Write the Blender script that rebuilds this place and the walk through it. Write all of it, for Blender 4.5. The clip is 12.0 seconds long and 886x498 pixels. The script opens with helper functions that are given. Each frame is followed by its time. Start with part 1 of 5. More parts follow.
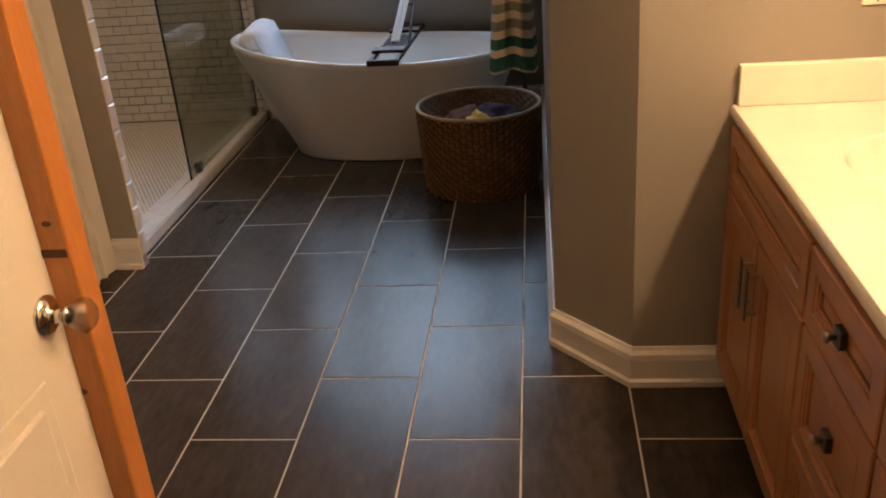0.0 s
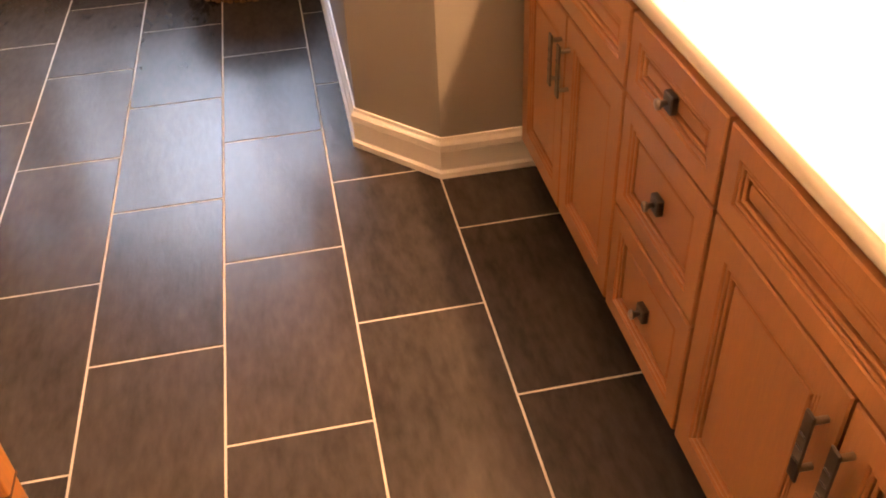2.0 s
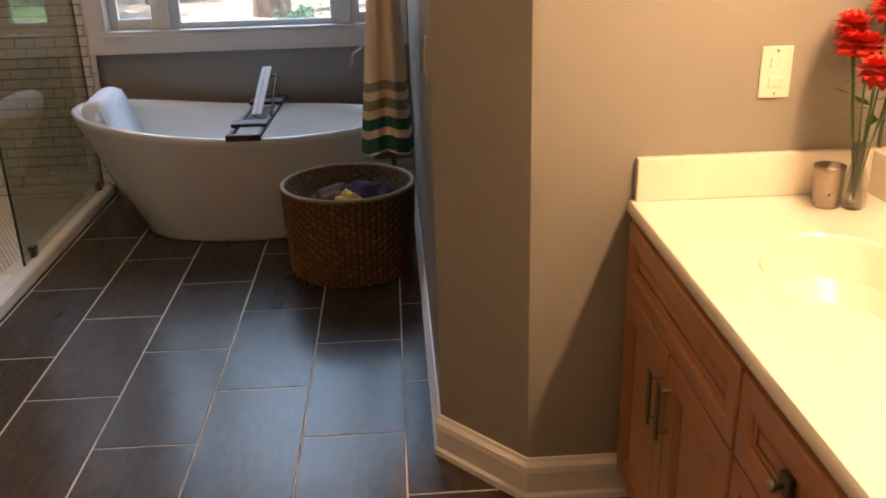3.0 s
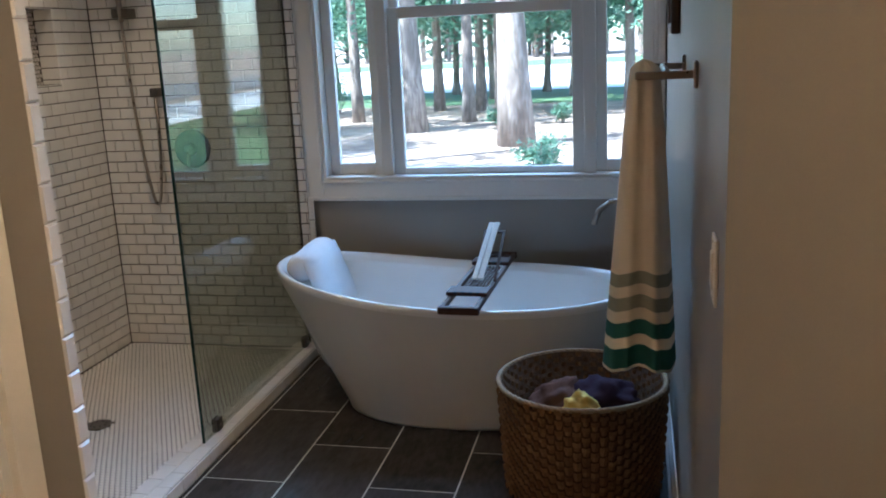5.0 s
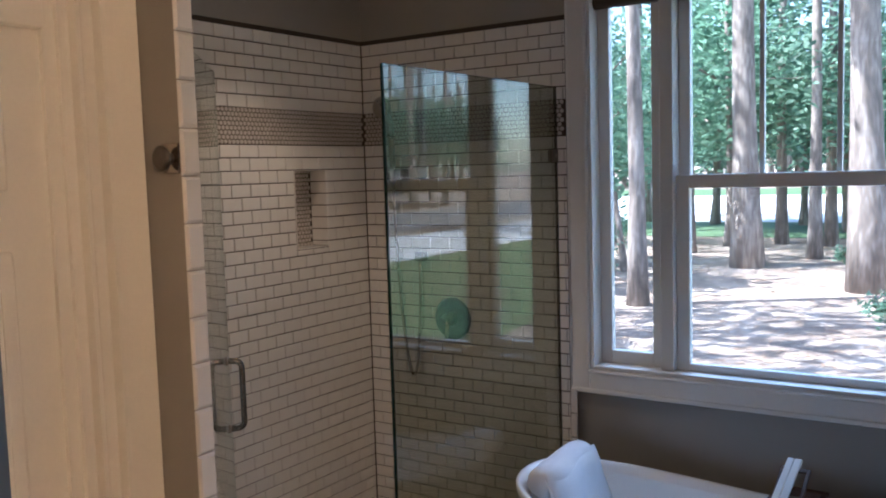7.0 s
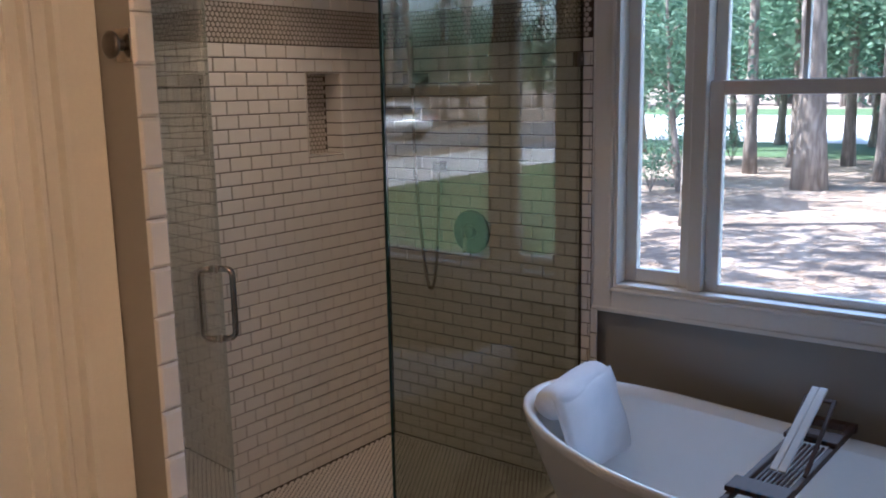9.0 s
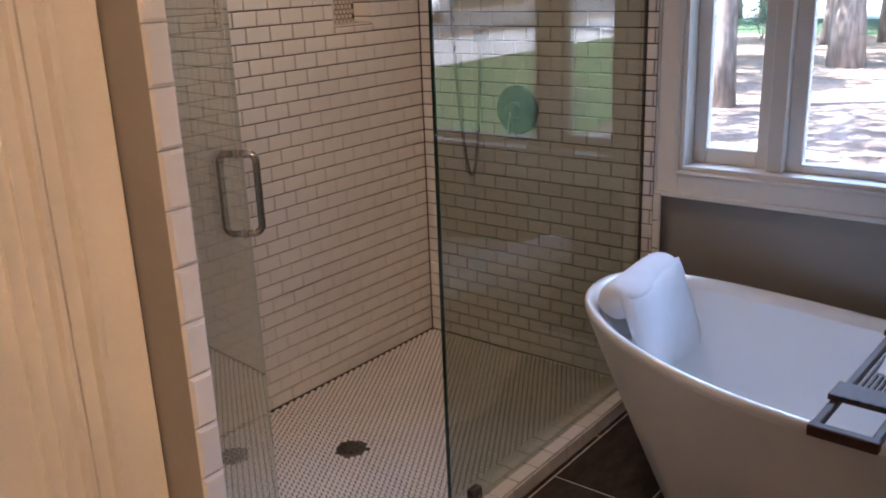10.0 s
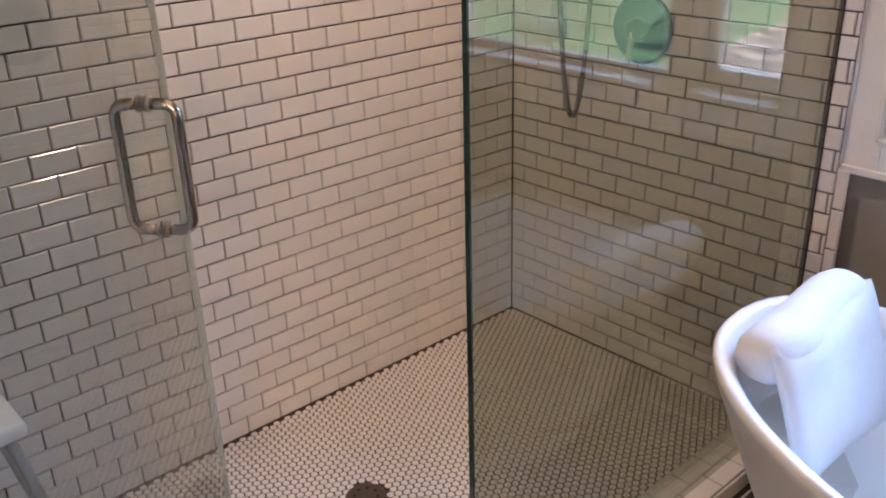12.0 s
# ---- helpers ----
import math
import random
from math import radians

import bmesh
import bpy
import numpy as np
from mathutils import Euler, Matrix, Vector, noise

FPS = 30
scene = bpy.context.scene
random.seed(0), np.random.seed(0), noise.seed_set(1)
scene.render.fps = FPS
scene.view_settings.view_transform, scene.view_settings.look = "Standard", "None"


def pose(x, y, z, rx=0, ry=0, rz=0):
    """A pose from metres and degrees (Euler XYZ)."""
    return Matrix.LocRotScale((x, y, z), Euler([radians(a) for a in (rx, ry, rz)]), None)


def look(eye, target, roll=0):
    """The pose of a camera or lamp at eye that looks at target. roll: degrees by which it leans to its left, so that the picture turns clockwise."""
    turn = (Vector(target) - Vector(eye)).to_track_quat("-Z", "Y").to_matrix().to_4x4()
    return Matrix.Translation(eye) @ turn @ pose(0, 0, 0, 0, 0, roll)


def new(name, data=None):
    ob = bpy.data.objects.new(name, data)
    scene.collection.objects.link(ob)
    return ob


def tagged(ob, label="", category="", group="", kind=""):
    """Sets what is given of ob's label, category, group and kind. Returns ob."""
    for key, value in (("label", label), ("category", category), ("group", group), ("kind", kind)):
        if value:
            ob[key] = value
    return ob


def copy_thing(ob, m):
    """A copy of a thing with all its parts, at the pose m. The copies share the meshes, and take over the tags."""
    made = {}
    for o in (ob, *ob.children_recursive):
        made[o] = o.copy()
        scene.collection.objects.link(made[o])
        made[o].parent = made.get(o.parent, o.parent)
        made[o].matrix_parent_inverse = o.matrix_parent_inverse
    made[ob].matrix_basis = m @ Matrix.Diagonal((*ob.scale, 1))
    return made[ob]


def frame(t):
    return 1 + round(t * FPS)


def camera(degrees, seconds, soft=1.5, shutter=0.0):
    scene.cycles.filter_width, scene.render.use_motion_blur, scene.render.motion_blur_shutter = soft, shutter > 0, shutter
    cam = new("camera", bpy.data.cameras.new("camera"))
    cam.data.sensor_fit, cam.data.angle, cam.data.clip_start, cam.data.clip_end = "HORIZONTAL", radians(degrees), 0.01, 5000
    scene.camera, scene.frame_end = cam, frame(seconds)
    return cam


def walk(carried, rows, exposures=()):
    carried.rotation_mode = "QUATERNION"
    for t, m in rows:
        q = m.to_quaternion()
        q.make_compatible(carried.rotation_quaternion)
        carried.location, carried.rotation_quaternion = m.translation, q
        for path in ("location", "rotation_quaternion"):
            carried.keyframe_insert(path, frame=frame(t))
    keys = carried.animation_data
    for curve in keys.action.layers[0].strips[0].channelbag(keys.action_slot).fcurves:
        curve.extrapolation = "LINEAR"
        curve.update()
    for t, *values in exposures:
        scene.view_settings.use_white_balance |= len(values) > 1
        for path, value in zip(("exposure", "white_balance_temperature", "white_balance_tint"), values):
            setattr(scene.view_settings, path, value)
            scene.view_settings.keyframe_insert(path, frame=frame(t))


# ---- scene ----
cam = camera(53.1, 12.0, soft=1.9)
PATH = [
    (0, (0.704, 1.266, 1.504), (0.481, 3.065, 0.66), -4.5),
    (0.5, (0.594, 1.315, 1.454), (0.612, 2.995, 0.369), -4.5),
    (1, (0.568, 1.336, 1.427), (0.68, 2.861, 0.138), -2.7),
    (1.5, (0.566, 1.339, 1.426), (0.715, 2.824, 0.094), -2.9),
    (2, (0.592, 1.366, 1.457), (0.846, 2.906, 0.207), -3.0),
    (2.5, (0.622, 1.42, 1.506), (0.908, 3.108, 0.472), -2.6),
    (3, (0.648, 1.541, 1.512), (0.741, 3.398, 0.774), -1.6),
    (4.8, (0.539, 2.259, 1.531), (0.223, 4.177, 1.061), -2.7),
    (5, (0.604, 2.373, 1.517), (0.181, 4.273, 1.057), -2.7),
    (5.5, (0.676, 2.628, 1.538), (-0.020, 4.448, 1.115), -2.0),
    (6, (0.676, 2.817, 1.632), (-0.231, 4.55, 1.241), -3.0),
    (6.5, (0.627, 2.982, 1.685), (-0.405, 4.678, 1.418), -2.8),
    (7, (0.644, 3.07, 1.715), (-0.462, 4.727, 1.54), -1.7),
    (7.2, (0.657, 3.119, 1.716), (-0.475, 4.761, 1.564), -1.2),
    (8.8, (0.682, 3.291, 1.679), (-0.508, 4.871, 1.385), -1.0),
    (9, (0.684, 3.309, 1.662), (-0.516, 4.869, 1.306), -1.1),
    (9.5, (0.587, 3.396, 1.606), (-0.626, 4.907, 1.111), -1.4),
    (10, (0.386, 3.522, 1.575), (-0.811, 5.008, 0.976), -2.2),
    (10.5, (0.243, 3.764, 1.497), (-0.986, 5.173, 0.786), -1.8),
    (11, (0.128, 4.05, 1.481), (-1.175, 5.344, 0.687), -0.8),
    (11.5, (0.003, 4.255, 1.455), (-1.32, 5.475, 0.583), -1.3),
    (12, (-0.107, 4.38, 1.494), (-1.467, 5.598, 0.678), -1.6),
]
walk(cam, [(t, look(eye, target, roll)) for t, eye, target, roll in PATH],
     exposures=[(0.0, 2.35, 7000, 17), (0.5, 2.75, 7300, 21), (1.0, 3.6, 7800, 28), (1.6, 3.75, 8000, 31), (2.0, 3.75, 8100, 31), (2.5, 2.95, 6900, 21), (3.0, 2.5, 6800, 17), (5.0, 2.55, 5200, 6), (5.5, 2.6, 5400, 10), (6.0, 2.5, 5500, 12), (7.0, 2.12, 5500, 15), (9.0, 2.0, 5700, 18), (10.0, 2.6, 5900, 23), (11.0, 3.1, 5900, 24), (12.0, 3.5, 5800, 23)])

# ---- world, sun and lamps ----
world = bpy.data.worlds.new("world")
scene.world = world
world.use_nodes = True
wn = world.node_tree
sky = wn.nodes.new("ShaderNodeTexSky")
sky.sky_type, sky.sun_disc = "NISHITA", False
SUN_ELEV, SUN_AZ = 56.0, -125.0
sky.sun_elevation, sky.sun_rotation = radians(SUN_ELEV), radians(SUN_AZ)
wn.links.new(sky.outputs[0], wn.nodes["Background"].inputs[0])
wn.nodes["Background"].inputs[1].default_value = 0.15
sun = new("sun", bpy.data.lights.new("sun", "SUN"))
sun.data.energy, sun.data.angle, sun.data.color = 5.0, radians(0.5), (1.0, 0.97, 0.92)
a, e = radians(SUN_AZ), radians(SUN_ELEV)
sun.matrix_world = look((math.sin(a) * math.cos(e) * 30, math.cos(a) * math.cos(e) * 30 + 6, math.sin(e) * 30), (0, 6, 0))

# added area lamp: broad sky light above the trees' shade, through the bath window
wl = new("sky_fill", bpy.data.lights.new("sky_fill", "AREA"))
wl.data.shape, wl.data.size, wl.data.size_y, wl.data.energy, wl.data.color = "RECTANGLE", 5.0, 3.0, 145.0, (0.48, 0.70, 1.0)
wl.matrix_world = look((-0.1, 10.2, 5.0), (-0.1, 6.5, 1.7))
# recessed lamp in the shower's ceiling
sl = new("shower_light", bpy.data.lights.new("shower_light", "SPOT"))
sl.data.energy, sl.data.color, sl.data.spot_size, sl.data.spot_blend, sl.data.shadow_soft_size = 6.6, (1.0, 0.72, 0.45), radians(90), 0.6, 0.05
sl.matrix_world = look((-1.45, 5.55, 2.70), (-1.5, 5.6, 0))

BULB_POWER = 66.0
BULB_COLOR = (1.0, 0.65, 0.355)


# ---- materials ----
def mat(name, color, rough=0.5, metal=0.0, var=0.15, scale=8.0, fine=60.0, bump=0.0, stretch=(1, 1, 1), dark=None, rnd=0.0,
        rough_var=0.1, coat=0.0, island=0.0, hue=None, spec=None, by_piece=False):
    m = bpy.data.materials.new(name)
    m.use_nodes = True
    nt = m.node_tree
    b = nt.nodes["Principled BSDF"]
    tc = nt.nodes.new("ShaderNodeTexCoord")
    mp = nt.nodes.new("ShaderNodeMapping")
    mp.inputs["Scale"].default_value = stretch
    nt.links.new(tc.outputs["Object"], mp.inputs[0])
    n1 = nt.nodes.new("ShaderNodeTexNoise")
    n1.inputs["Scale"].default_value, n1.inputs["Detail"].default_value = scale, 5
    n2 = nt.nodes.new("ShaderNodeTexNoise")
    n2.inputs["Scale"].default_value, n2.inputs["Detail"].default_value = fine, 4
    for n in (n1, n2):
        nt.links.new(mp.outputs[0], n.inputs["Vector"])
    mixn = nt.nodes.new("ShaderNodeMath")
    mixn.operation = "ADD"
    nt.links.new(n1.outputs[0], mixn.inputs[0])
    nt.links.new(n2.outputs[0], mixn.inputs[1])
    last = mixn
    if rnd:
        oi, sc = nt.nodes.new("ShaderNodeObjectInfo"), nt.nodes.new("ShaderNodeVectorMath")
        sc.operation, sc.inputs[1].default_value = "SCALE", (0, 0, 0)
        sc.inputs["Scale"].default_value = 37.0
        nt.links.new(oi.outputs["Random"], sc.inputs[0])
        nt.links.new(sc.outputs[0], mp.inputs["Location"])
    if rnd or island:
        src = nt.nodes.new("ShaderNodeObjectInfo" if rnd else "ShaderNodeNewGeometry")
        out = src.outputs["Random"] if rnd else src.outputs["Random Per Island"]
        mul = nt.nodes.new("ShaderNodeMath")
        mul.operation, mul.inputs[1].default_value = "MULTIPLY_ADD", (rnd or island)
        nt.links.new(out, mul.inputs[0])
        nt.links.new(last.outputs[0], mul.inputs[2])
        last = mul
    rp = nt.nodes.new("ShaderNodeValToRGB")
    c = Vector(color)
    d = Vector(dark) if dark else c * (1 - var)
    h = Vector(hue) if hue else Vector([min(1, v * (1 + var)) for v in c])
    lo, hi = 0.22, 0.76 + 0.5 * (rnd or island)
    mr = nt.nodes.new("ShaderNodeMapRange")
    mr.inputs[1].default_value, mr.inputs[2].default_value = lo * 2, hi * 2
    nt.links.new(last.outputs[0], mr.inputs[0])
    nt.links.new(mr.outputs[0], rp.inputs[0])
    rp.color_ramp.elements.new(0.5)
    for el, col in zip(rp.color_ramp.elements, (d, c, h)):
        el.color = (*col, 1)
    nt.links.new(rp.outputs[0], b.inputs["Base Color"])
    if rnd:                                              # plain blend between the two shades, tile by tile
        bl = nt.nodes.new("ShaderNodeMixRGB")
        bl.inputs[1].default_value, bl.inputs[2].default_value = (*d, 1), (*h, 1)
        nt.links.new(oi.outputs["Random"] if by_piece else mr.outputs[0], bl.inputs[0])
        nt.links.new(bl.outputs[0], b.inputs["Base Color"])
    b.inputs["Metallic"].default_value = metal
    rr = nt.nodes.new("ShaderNodeMapRange")
    rr.inputs[3].default_value, rr.inputs[4].default_value = max(0.02, rough - rough_var), min(1, rough + rough_var)
    nt.links.new(n1.outputs[0], rr.inputs[0])
    nt.links.new(rr.outputs[0], b.inputs["Roughness"])
    b.inputs["Coat Weight"].default_value = coat
    b.inputs["Coat Roughness"].default_value = 0.15
    if spec is not None:
        b.inputs["Specular IOR Level"].default_value = spec
    if bump:
        bp = nt.nodes.new("ShaderNodeBump")
        bp.inputs["Strength"].default_value, bp.inputs["Distance"].default_value = min(1, bump), 0.003
        nt.links.new(mixn.outputs[0], bp.inputs["Height"])
        nt.links.new(bp.outputs[0], b.inputs["Normal"])
    return m


def pane_mat(name, tint, gloss=1.0, rough=0.0, ior=1.5):
    m = bpy.data.materials.new(name)
    m.use_nodes = True
    nt = m.node_tree
    nt.nodes.remove(nt.nodes["Principled BSDF"])
    tr, gl, mx, fr = (nt.nodes.new(k) for k in ("ShaderNodeBsdfTransparent", "ShaderNodeBsdfGlossy", "ShaderNodeMixShader", "ShaderNodeLayerWeight"))
    pw, ad = nt.nodes.new("ShaderNodeMath"), nt.nodes.new("ShaderNodeMath")
    tr.inputs[0].default_value = (*tint, 1)
    gl.inputs[0].default_value = (gloss, gloss, gloss, 1)
    gl.inputs["Roughness"].default_value = rough
    fr.inputs[0].default_value = 0.5
    f0 = ((ior - 1) / (ior + 1)) ** 2
    pw.operation, pw.inputs[1].default_value = "POWER", 5.0
    ad.operation, ad.inputs[1].default_value, ad.inputs[2].default_value = "MULTIPLY_ADD", 1 - f0, f0
    nt.links.new(fr.outputs["Facing"], pw.inputs[0])
    nt.links.new(pw.outputs[0], ad.inputs[0])
    nt.links.new(ad.outputs[0], mx.inputs[0])
    nt.links.new(tr.outputs[0], mx.inputs[1])
    nt.links.new(gl.outputs[0], mx.inputs[2])
    nt.links.new(mx.outputs[0], nt.nodes["Material Output"].inputs[0])
    return m


def glow_mat(name, color, strength):
    m = bpy.data.materials.new(name)
    m.use_nodes = True
    b = m.node_tree.nodes["Principled BSDF"]
    b.inputs["Base Color"].default_value = (0.9, 0.88, 0.82, 1)
    b.inputs["Emission Color"].default_value = (*color, 1)
    b.inputs["Emission Strength"].default_value = strength
    return m


M_TILE = mat("dark_slate_look_porcelain", (0.044, 0.036, 0.031), 0.25, var=0.3, scale=5.0, fine=22, bump=0.24, stretch=(2.3, 0.8, 1), rnd=0.5, rough_var=0.03, spec=0.18, dark=(0.013, 0.011, 0.010), hue=(0.090, 0.073, 0.061))
M_GROUT = mat("sand_grout", (0.52, 0.46, 0.38), 0.9, var=0.12, scale=6, fine=200, bump=0.3)
M_GROUT_DK = mat("brown_grey_grout", (0.060, 0.045, 0.036), 0.9, var=0.2, scale=10, fine=200, bump=0.2)
M_SUBWAY = mat("white_glazed_tile", (0.72, 0.69, 0.65), 0.14, var=0.05, scale=3, fine=20, rnd=0.12, rough_var=0.05, bump=0.02)
M_SUBWAY_J = mat("white_glazed_tile_joined", (0.72, 0.69, 0.65), 0.14, var=0.05, scale=3, fine=20, island=0.12, rough_var=0.05, bump=0.02)
M_PENNY = mat("white_penny_tile", (0.76, 0.72, 0.67), 0.3, var=0.06, scale=2, fine=30, island=0.2)
M_PENNY_GR = mat("grey_penny_tile", (0.52, 0.47, 0.42), 0.25, var=0.1, scale=3, fine=30, island=0.3)
M_WALL = mat("taupe_grey_paint", (0.30, 0.275, 0.24), 0.45, var=0.04, scale=1.5, fine=220, bump=0.12)
M_CEIL = mat("ceiling_paint", (0.74, 0.72, 0.68), 0.8, var=0.03, scale=1.5, fine=150, bump=0.15)
M_TRIM = mat("white_satin_trim", (0.78, 0.76, 0.72), 0.34, var=0.04, scale=4, fine=80, bump=0.04)
M_DOOR = mat("cream_white_door_paint", (0.78, 0.74, 0.66), 0.33, var=0.04, scale=4, fine=120, bump=0.05)
M_PINE = mat("orange_pine", (0.52, 0.20, 0.055), 0.38, var=0.25, scale=5, fine=30, stretch=(9, 9, 0.8), bump=0.12, coat=0.3)
M_PINE_DK = mat("dark_pine_knot_and_groove_shade", (0.09, 0.03, 0.012), 0.6, var=0.3, scale=30, fine=120)
M_CHERRY = mat("honey_cherry_wood", (0.40, 0.175, 0.064), 0.34, var=0.16, scale=6, fine=40, stretch=(6, 6, 0.7), bump=0.05, coat=0.25, rnd=0.2)
M_GLAZE = mat("dark_glazed_groove", (0.10, 0.035, 0.012), 0.5, var=0.2, scale=20, fine=90)
# Near-black wood: the recess's shade under the fronts is in this colour.
M_TOE = mat("shaded_toe_kick_wood", (0.05, 0.022, 0.01), 0.6, var=0.2)
M_MARBLE = mat("cream_cultured_marble", (0.82, 0.77, 0.66), 0.16, var=0.06, scale=4, fine=14, coat=0.4)
M_BRONZE = mat("brushed_nickel_bronze", (0.36, 0.31, 0.26), 0.3, 1.0, var=0.12, scale=30, fine=200)
M_PEWTER = mat("dark_pewter", (0.16, 0.14, 0.12), 0.36, 1.0, var=0.2, scale=40, fine=200)
M_ORB = mat("oil_rubbed_bronze", (0.030, 0.030, 0.028), 0.42, 0.25, var=0.2, scale=30, fine=150)
M_NICKEL = mat("polished_nickel", (0.42, 0.37, 0.31), 0.16, 1.0, var=0.10, scale=30, fine=200, rough_var=0.05)
M_CHROME = mat("chrome", (0.72, 0.71, 0.70), 0.10, 1.0, var=0.04, rough_var=0.03)
M_ACRYL = mat("white_tub_acrylic", (0.80, 0.79, 0.77), 0.16, var=0.03, scale=2, fine=12, coat=0.5)
# Shell base colour is greyer than the rim and basin acrylic.
M_TUBOUT = mat("greyer_satin_tub_shell", (0.62, 0.60, 0.56), 0.30, var=0.03, scale=2, fine=12)
M_TERRY = mat("white_terry_cloth", (0.82, 0.83, 0.85), 0.95, var=0.06, scale=14, fine=420, bump=0.9)
M_LINEN = mat("cream_linen", (0.78, 0.71, 0.59), 0.95, var=0.07, scale=18, fine=500, bump=0.7)
M_TEAL = mat("teal_stripe", (0.022, 0.13, 0.115), 0.95, var=0.15, scale=18, fine=500, bump=0.7)
M_SAGE = mat("grey_green_stripe", (0.27, 0.29, 0.23), 0.95, var=0.15, scale=18, fine=500, bump=0.7)
M_WICKER = mat("brown_seagrass", (0.20, 0.105, 0.047), 0.7, var=0.45, scale=18, fine=90, bump=0.4, island=0.5, hue=(0.36, 0.20, 0.09), spec=0.12)
M_WALNUT = mat("dark_walnut", (0.062, 0.028, 0.016), 0.55, spec=0.25, var=0.35, scale=9, fine=60, stretch=(1, 0.2, 1), bump=0.1)
M_PAPER = mat("book_paper", (0.72, 0.71, 0.68), 0.6, var=0.05, scale=10)
M_YELLOW = mat("yellow_cloth", (0.80, 0.56, 0.13), 0.95, var=0.12, scale=20, fine=300, bump=0.6)
M_PURPLE = mat("plum_cloth", (0.038, 0.019, 0.033), 0.95, spec=0.1, var=0.2, scale=20, fine=300, bump=0.6)
M_MAUVE = mat("brown_mauve_cloth", (0.12, 0.058, 0.042), 0.95, spec=0.1, var=0.2, scale=20, fine=300, bump=0.6)
M_PLATE = mat("ivory_plastic", (0.80, 0.74, 0.62), 0.35, var=0.02)
M_RED = mat("red_petals", (0.62, 0.03, 0.015), 0.6, var=0.3, scale=40, fine=120)
M_LEAF = mat("plant_leaf", (0.05, 0.12, 0.03), 0.5, var=0.3, scale=30)
M_GLASS_EDGE = mat("green_glass_edge", (0.010, 0.030, 0.022), 0.12, var=0.1)
M_STOOL = mat("white_plastic_seat", (0.75, 0.76, 0.75), 0.4, var=0.03)
M_ALU = mat("grey_aluminium", (0.42, 0.42, 0.42), 0.35, 1.0, var=0.08)
M_BLIND = mat("dark_woven_shade", (0.06, 0.035, 0.022), 0.8, var=0.3, scale=8, fine=80, stretch=(1, 1, 20), bump=0.4)
M_PIC = mat("dark_brown_frame", (0.055, 0.025, 0.014), 0.4, var=0.25, scale=8, fine=60)
M_DARK = mat("black_void", (0.012, 0.011, 0.010), 0.7, var=0.1)
M_GLASS = pane_mat("shower_glass", (0.715, 0.737, 0.685), 1.0, 0.0, 1.55)
M_GLASS_DOOR = pane_mat("shower_door_glass", (0.84, 0.86, 0.83), 1.0, 0.0, 1.55)
M_WGLASS = pane_mat("window_glass", (0.93, 0.95, 0.94), 0.9)
M_MIRROR = mat("silvered_mirror", (0.82, 0.83, 0.82), 0.02, 1.0, var=0.01, rough_var=0.0)
M_CRYSTAL = pane_mat("crystal_knob", (0.80, 0.80, 0.78), 1.0, 0.05, 1.9)
M_BULB = glow_mat("frosted_bulb", BULB_COLOR, BULB_POWER)


# ---- mesh helpers ----
def box(bm, x0, x1, y0, y1, z0, z1, bevel=0.0, seg=1):
    r = bmesh.ops.create_cube(bm, size=1.0, matrix=Matrix.Translation(((x0 + x1) / 2, (y0 + y1) / 2, (z0 + z1) / 2))
                              @ Matrix.Diagonal((abs(x1 - x0), abs(y1 - y0), abs(z1 - z0), 1)))
    if bevel:
        es = list({e for v in r["verts"] for e in v.link_edges})
        bmesh.ops.bevel(bm, geom=es, offset=bevel, segments=seg, affect="EDGES", profile=0.5)
    return bm


def tube(bm, pts, r, seg=10, closed=False, caps=True):
    pts = [Vector(p) for p in pts]
    rad = r if isinstance(r, (list, tuple)) else [r] * len(pts)
    rings, n = [], len(pts)
    ref = None
    for i, p in enumerate(pts):
        if closed:
            d = pts[(i + 1) % n] - pts[i - 1]
        else:
            d = pts[min(i + 1, n - 1)] - pts[max(i - 1, 0)]
        d.normalize()
        if ref is None:
            ref = d.orthogonal().normalized()
        ref = (ref - d * ref.dot(d)).normalized()
        s = d.cross(ref)
        rings.append([bm.verts.new(p + rad[i] * (math.cos(k * 2 * math.pi / seg) * ref + math.sin(k * 2 * math.pi / seg) * s)) for k in range(seg)])
    for i in range(n if closed else n - 1):
        A, B = rings[i], rings[(i + 1) % n]
        for k in range(seg):
            bm.faces.new((A[k], A[(k + 1) % seg], B[(k + 1) % seg], B[k]))
    if caps and not closed:
        bm.faces.new(rings[0][::-1])
        bm.faces.new(rings[-1])
    return bm


def lathe(bm, prof, seg=24, c=(0, 0, 0), axis="z"):
    rings = []
    for r, z in prof:
        ring = []
        for k in range(seg):
            t = k * 2 * math.pi / seg
            u, v = r * math.cos(t), r * math.sin(t)
            p = (u, v, z) if axis == "z" else ((z, u, v) if axis == "x" else (u, z, v))
            ring.append(bm.verts.new(Vector(c) + Vector(p)))
        rings.append(ring)
    for A, B in zip(rings, rings[1:]):
        for k in range(seg):
            bm.faces.new((A[k], A[(k + 1) % seg], B[(k + 1) % seg], B[k]))
    bm.faces.new(rings[0][::-1])
    bm.faces.new(rings[-1])
    return bm


def prism(bm, poly, z0, z1):
    lo = [bm.verts.new((x, y, z0)) for x, y in poly]
    hi = [bm.verts.new((x, y, z1)) for x, y in poly]
    n = len(poly)
    bm.faces.new(lo[::-1])
    bm.faces.new(hi)
    for i in range(n):
        bm.faces.new((lo[i], lo[(i + 1) % n], hi[(i + 1) % n], hi[i]))
    return bm


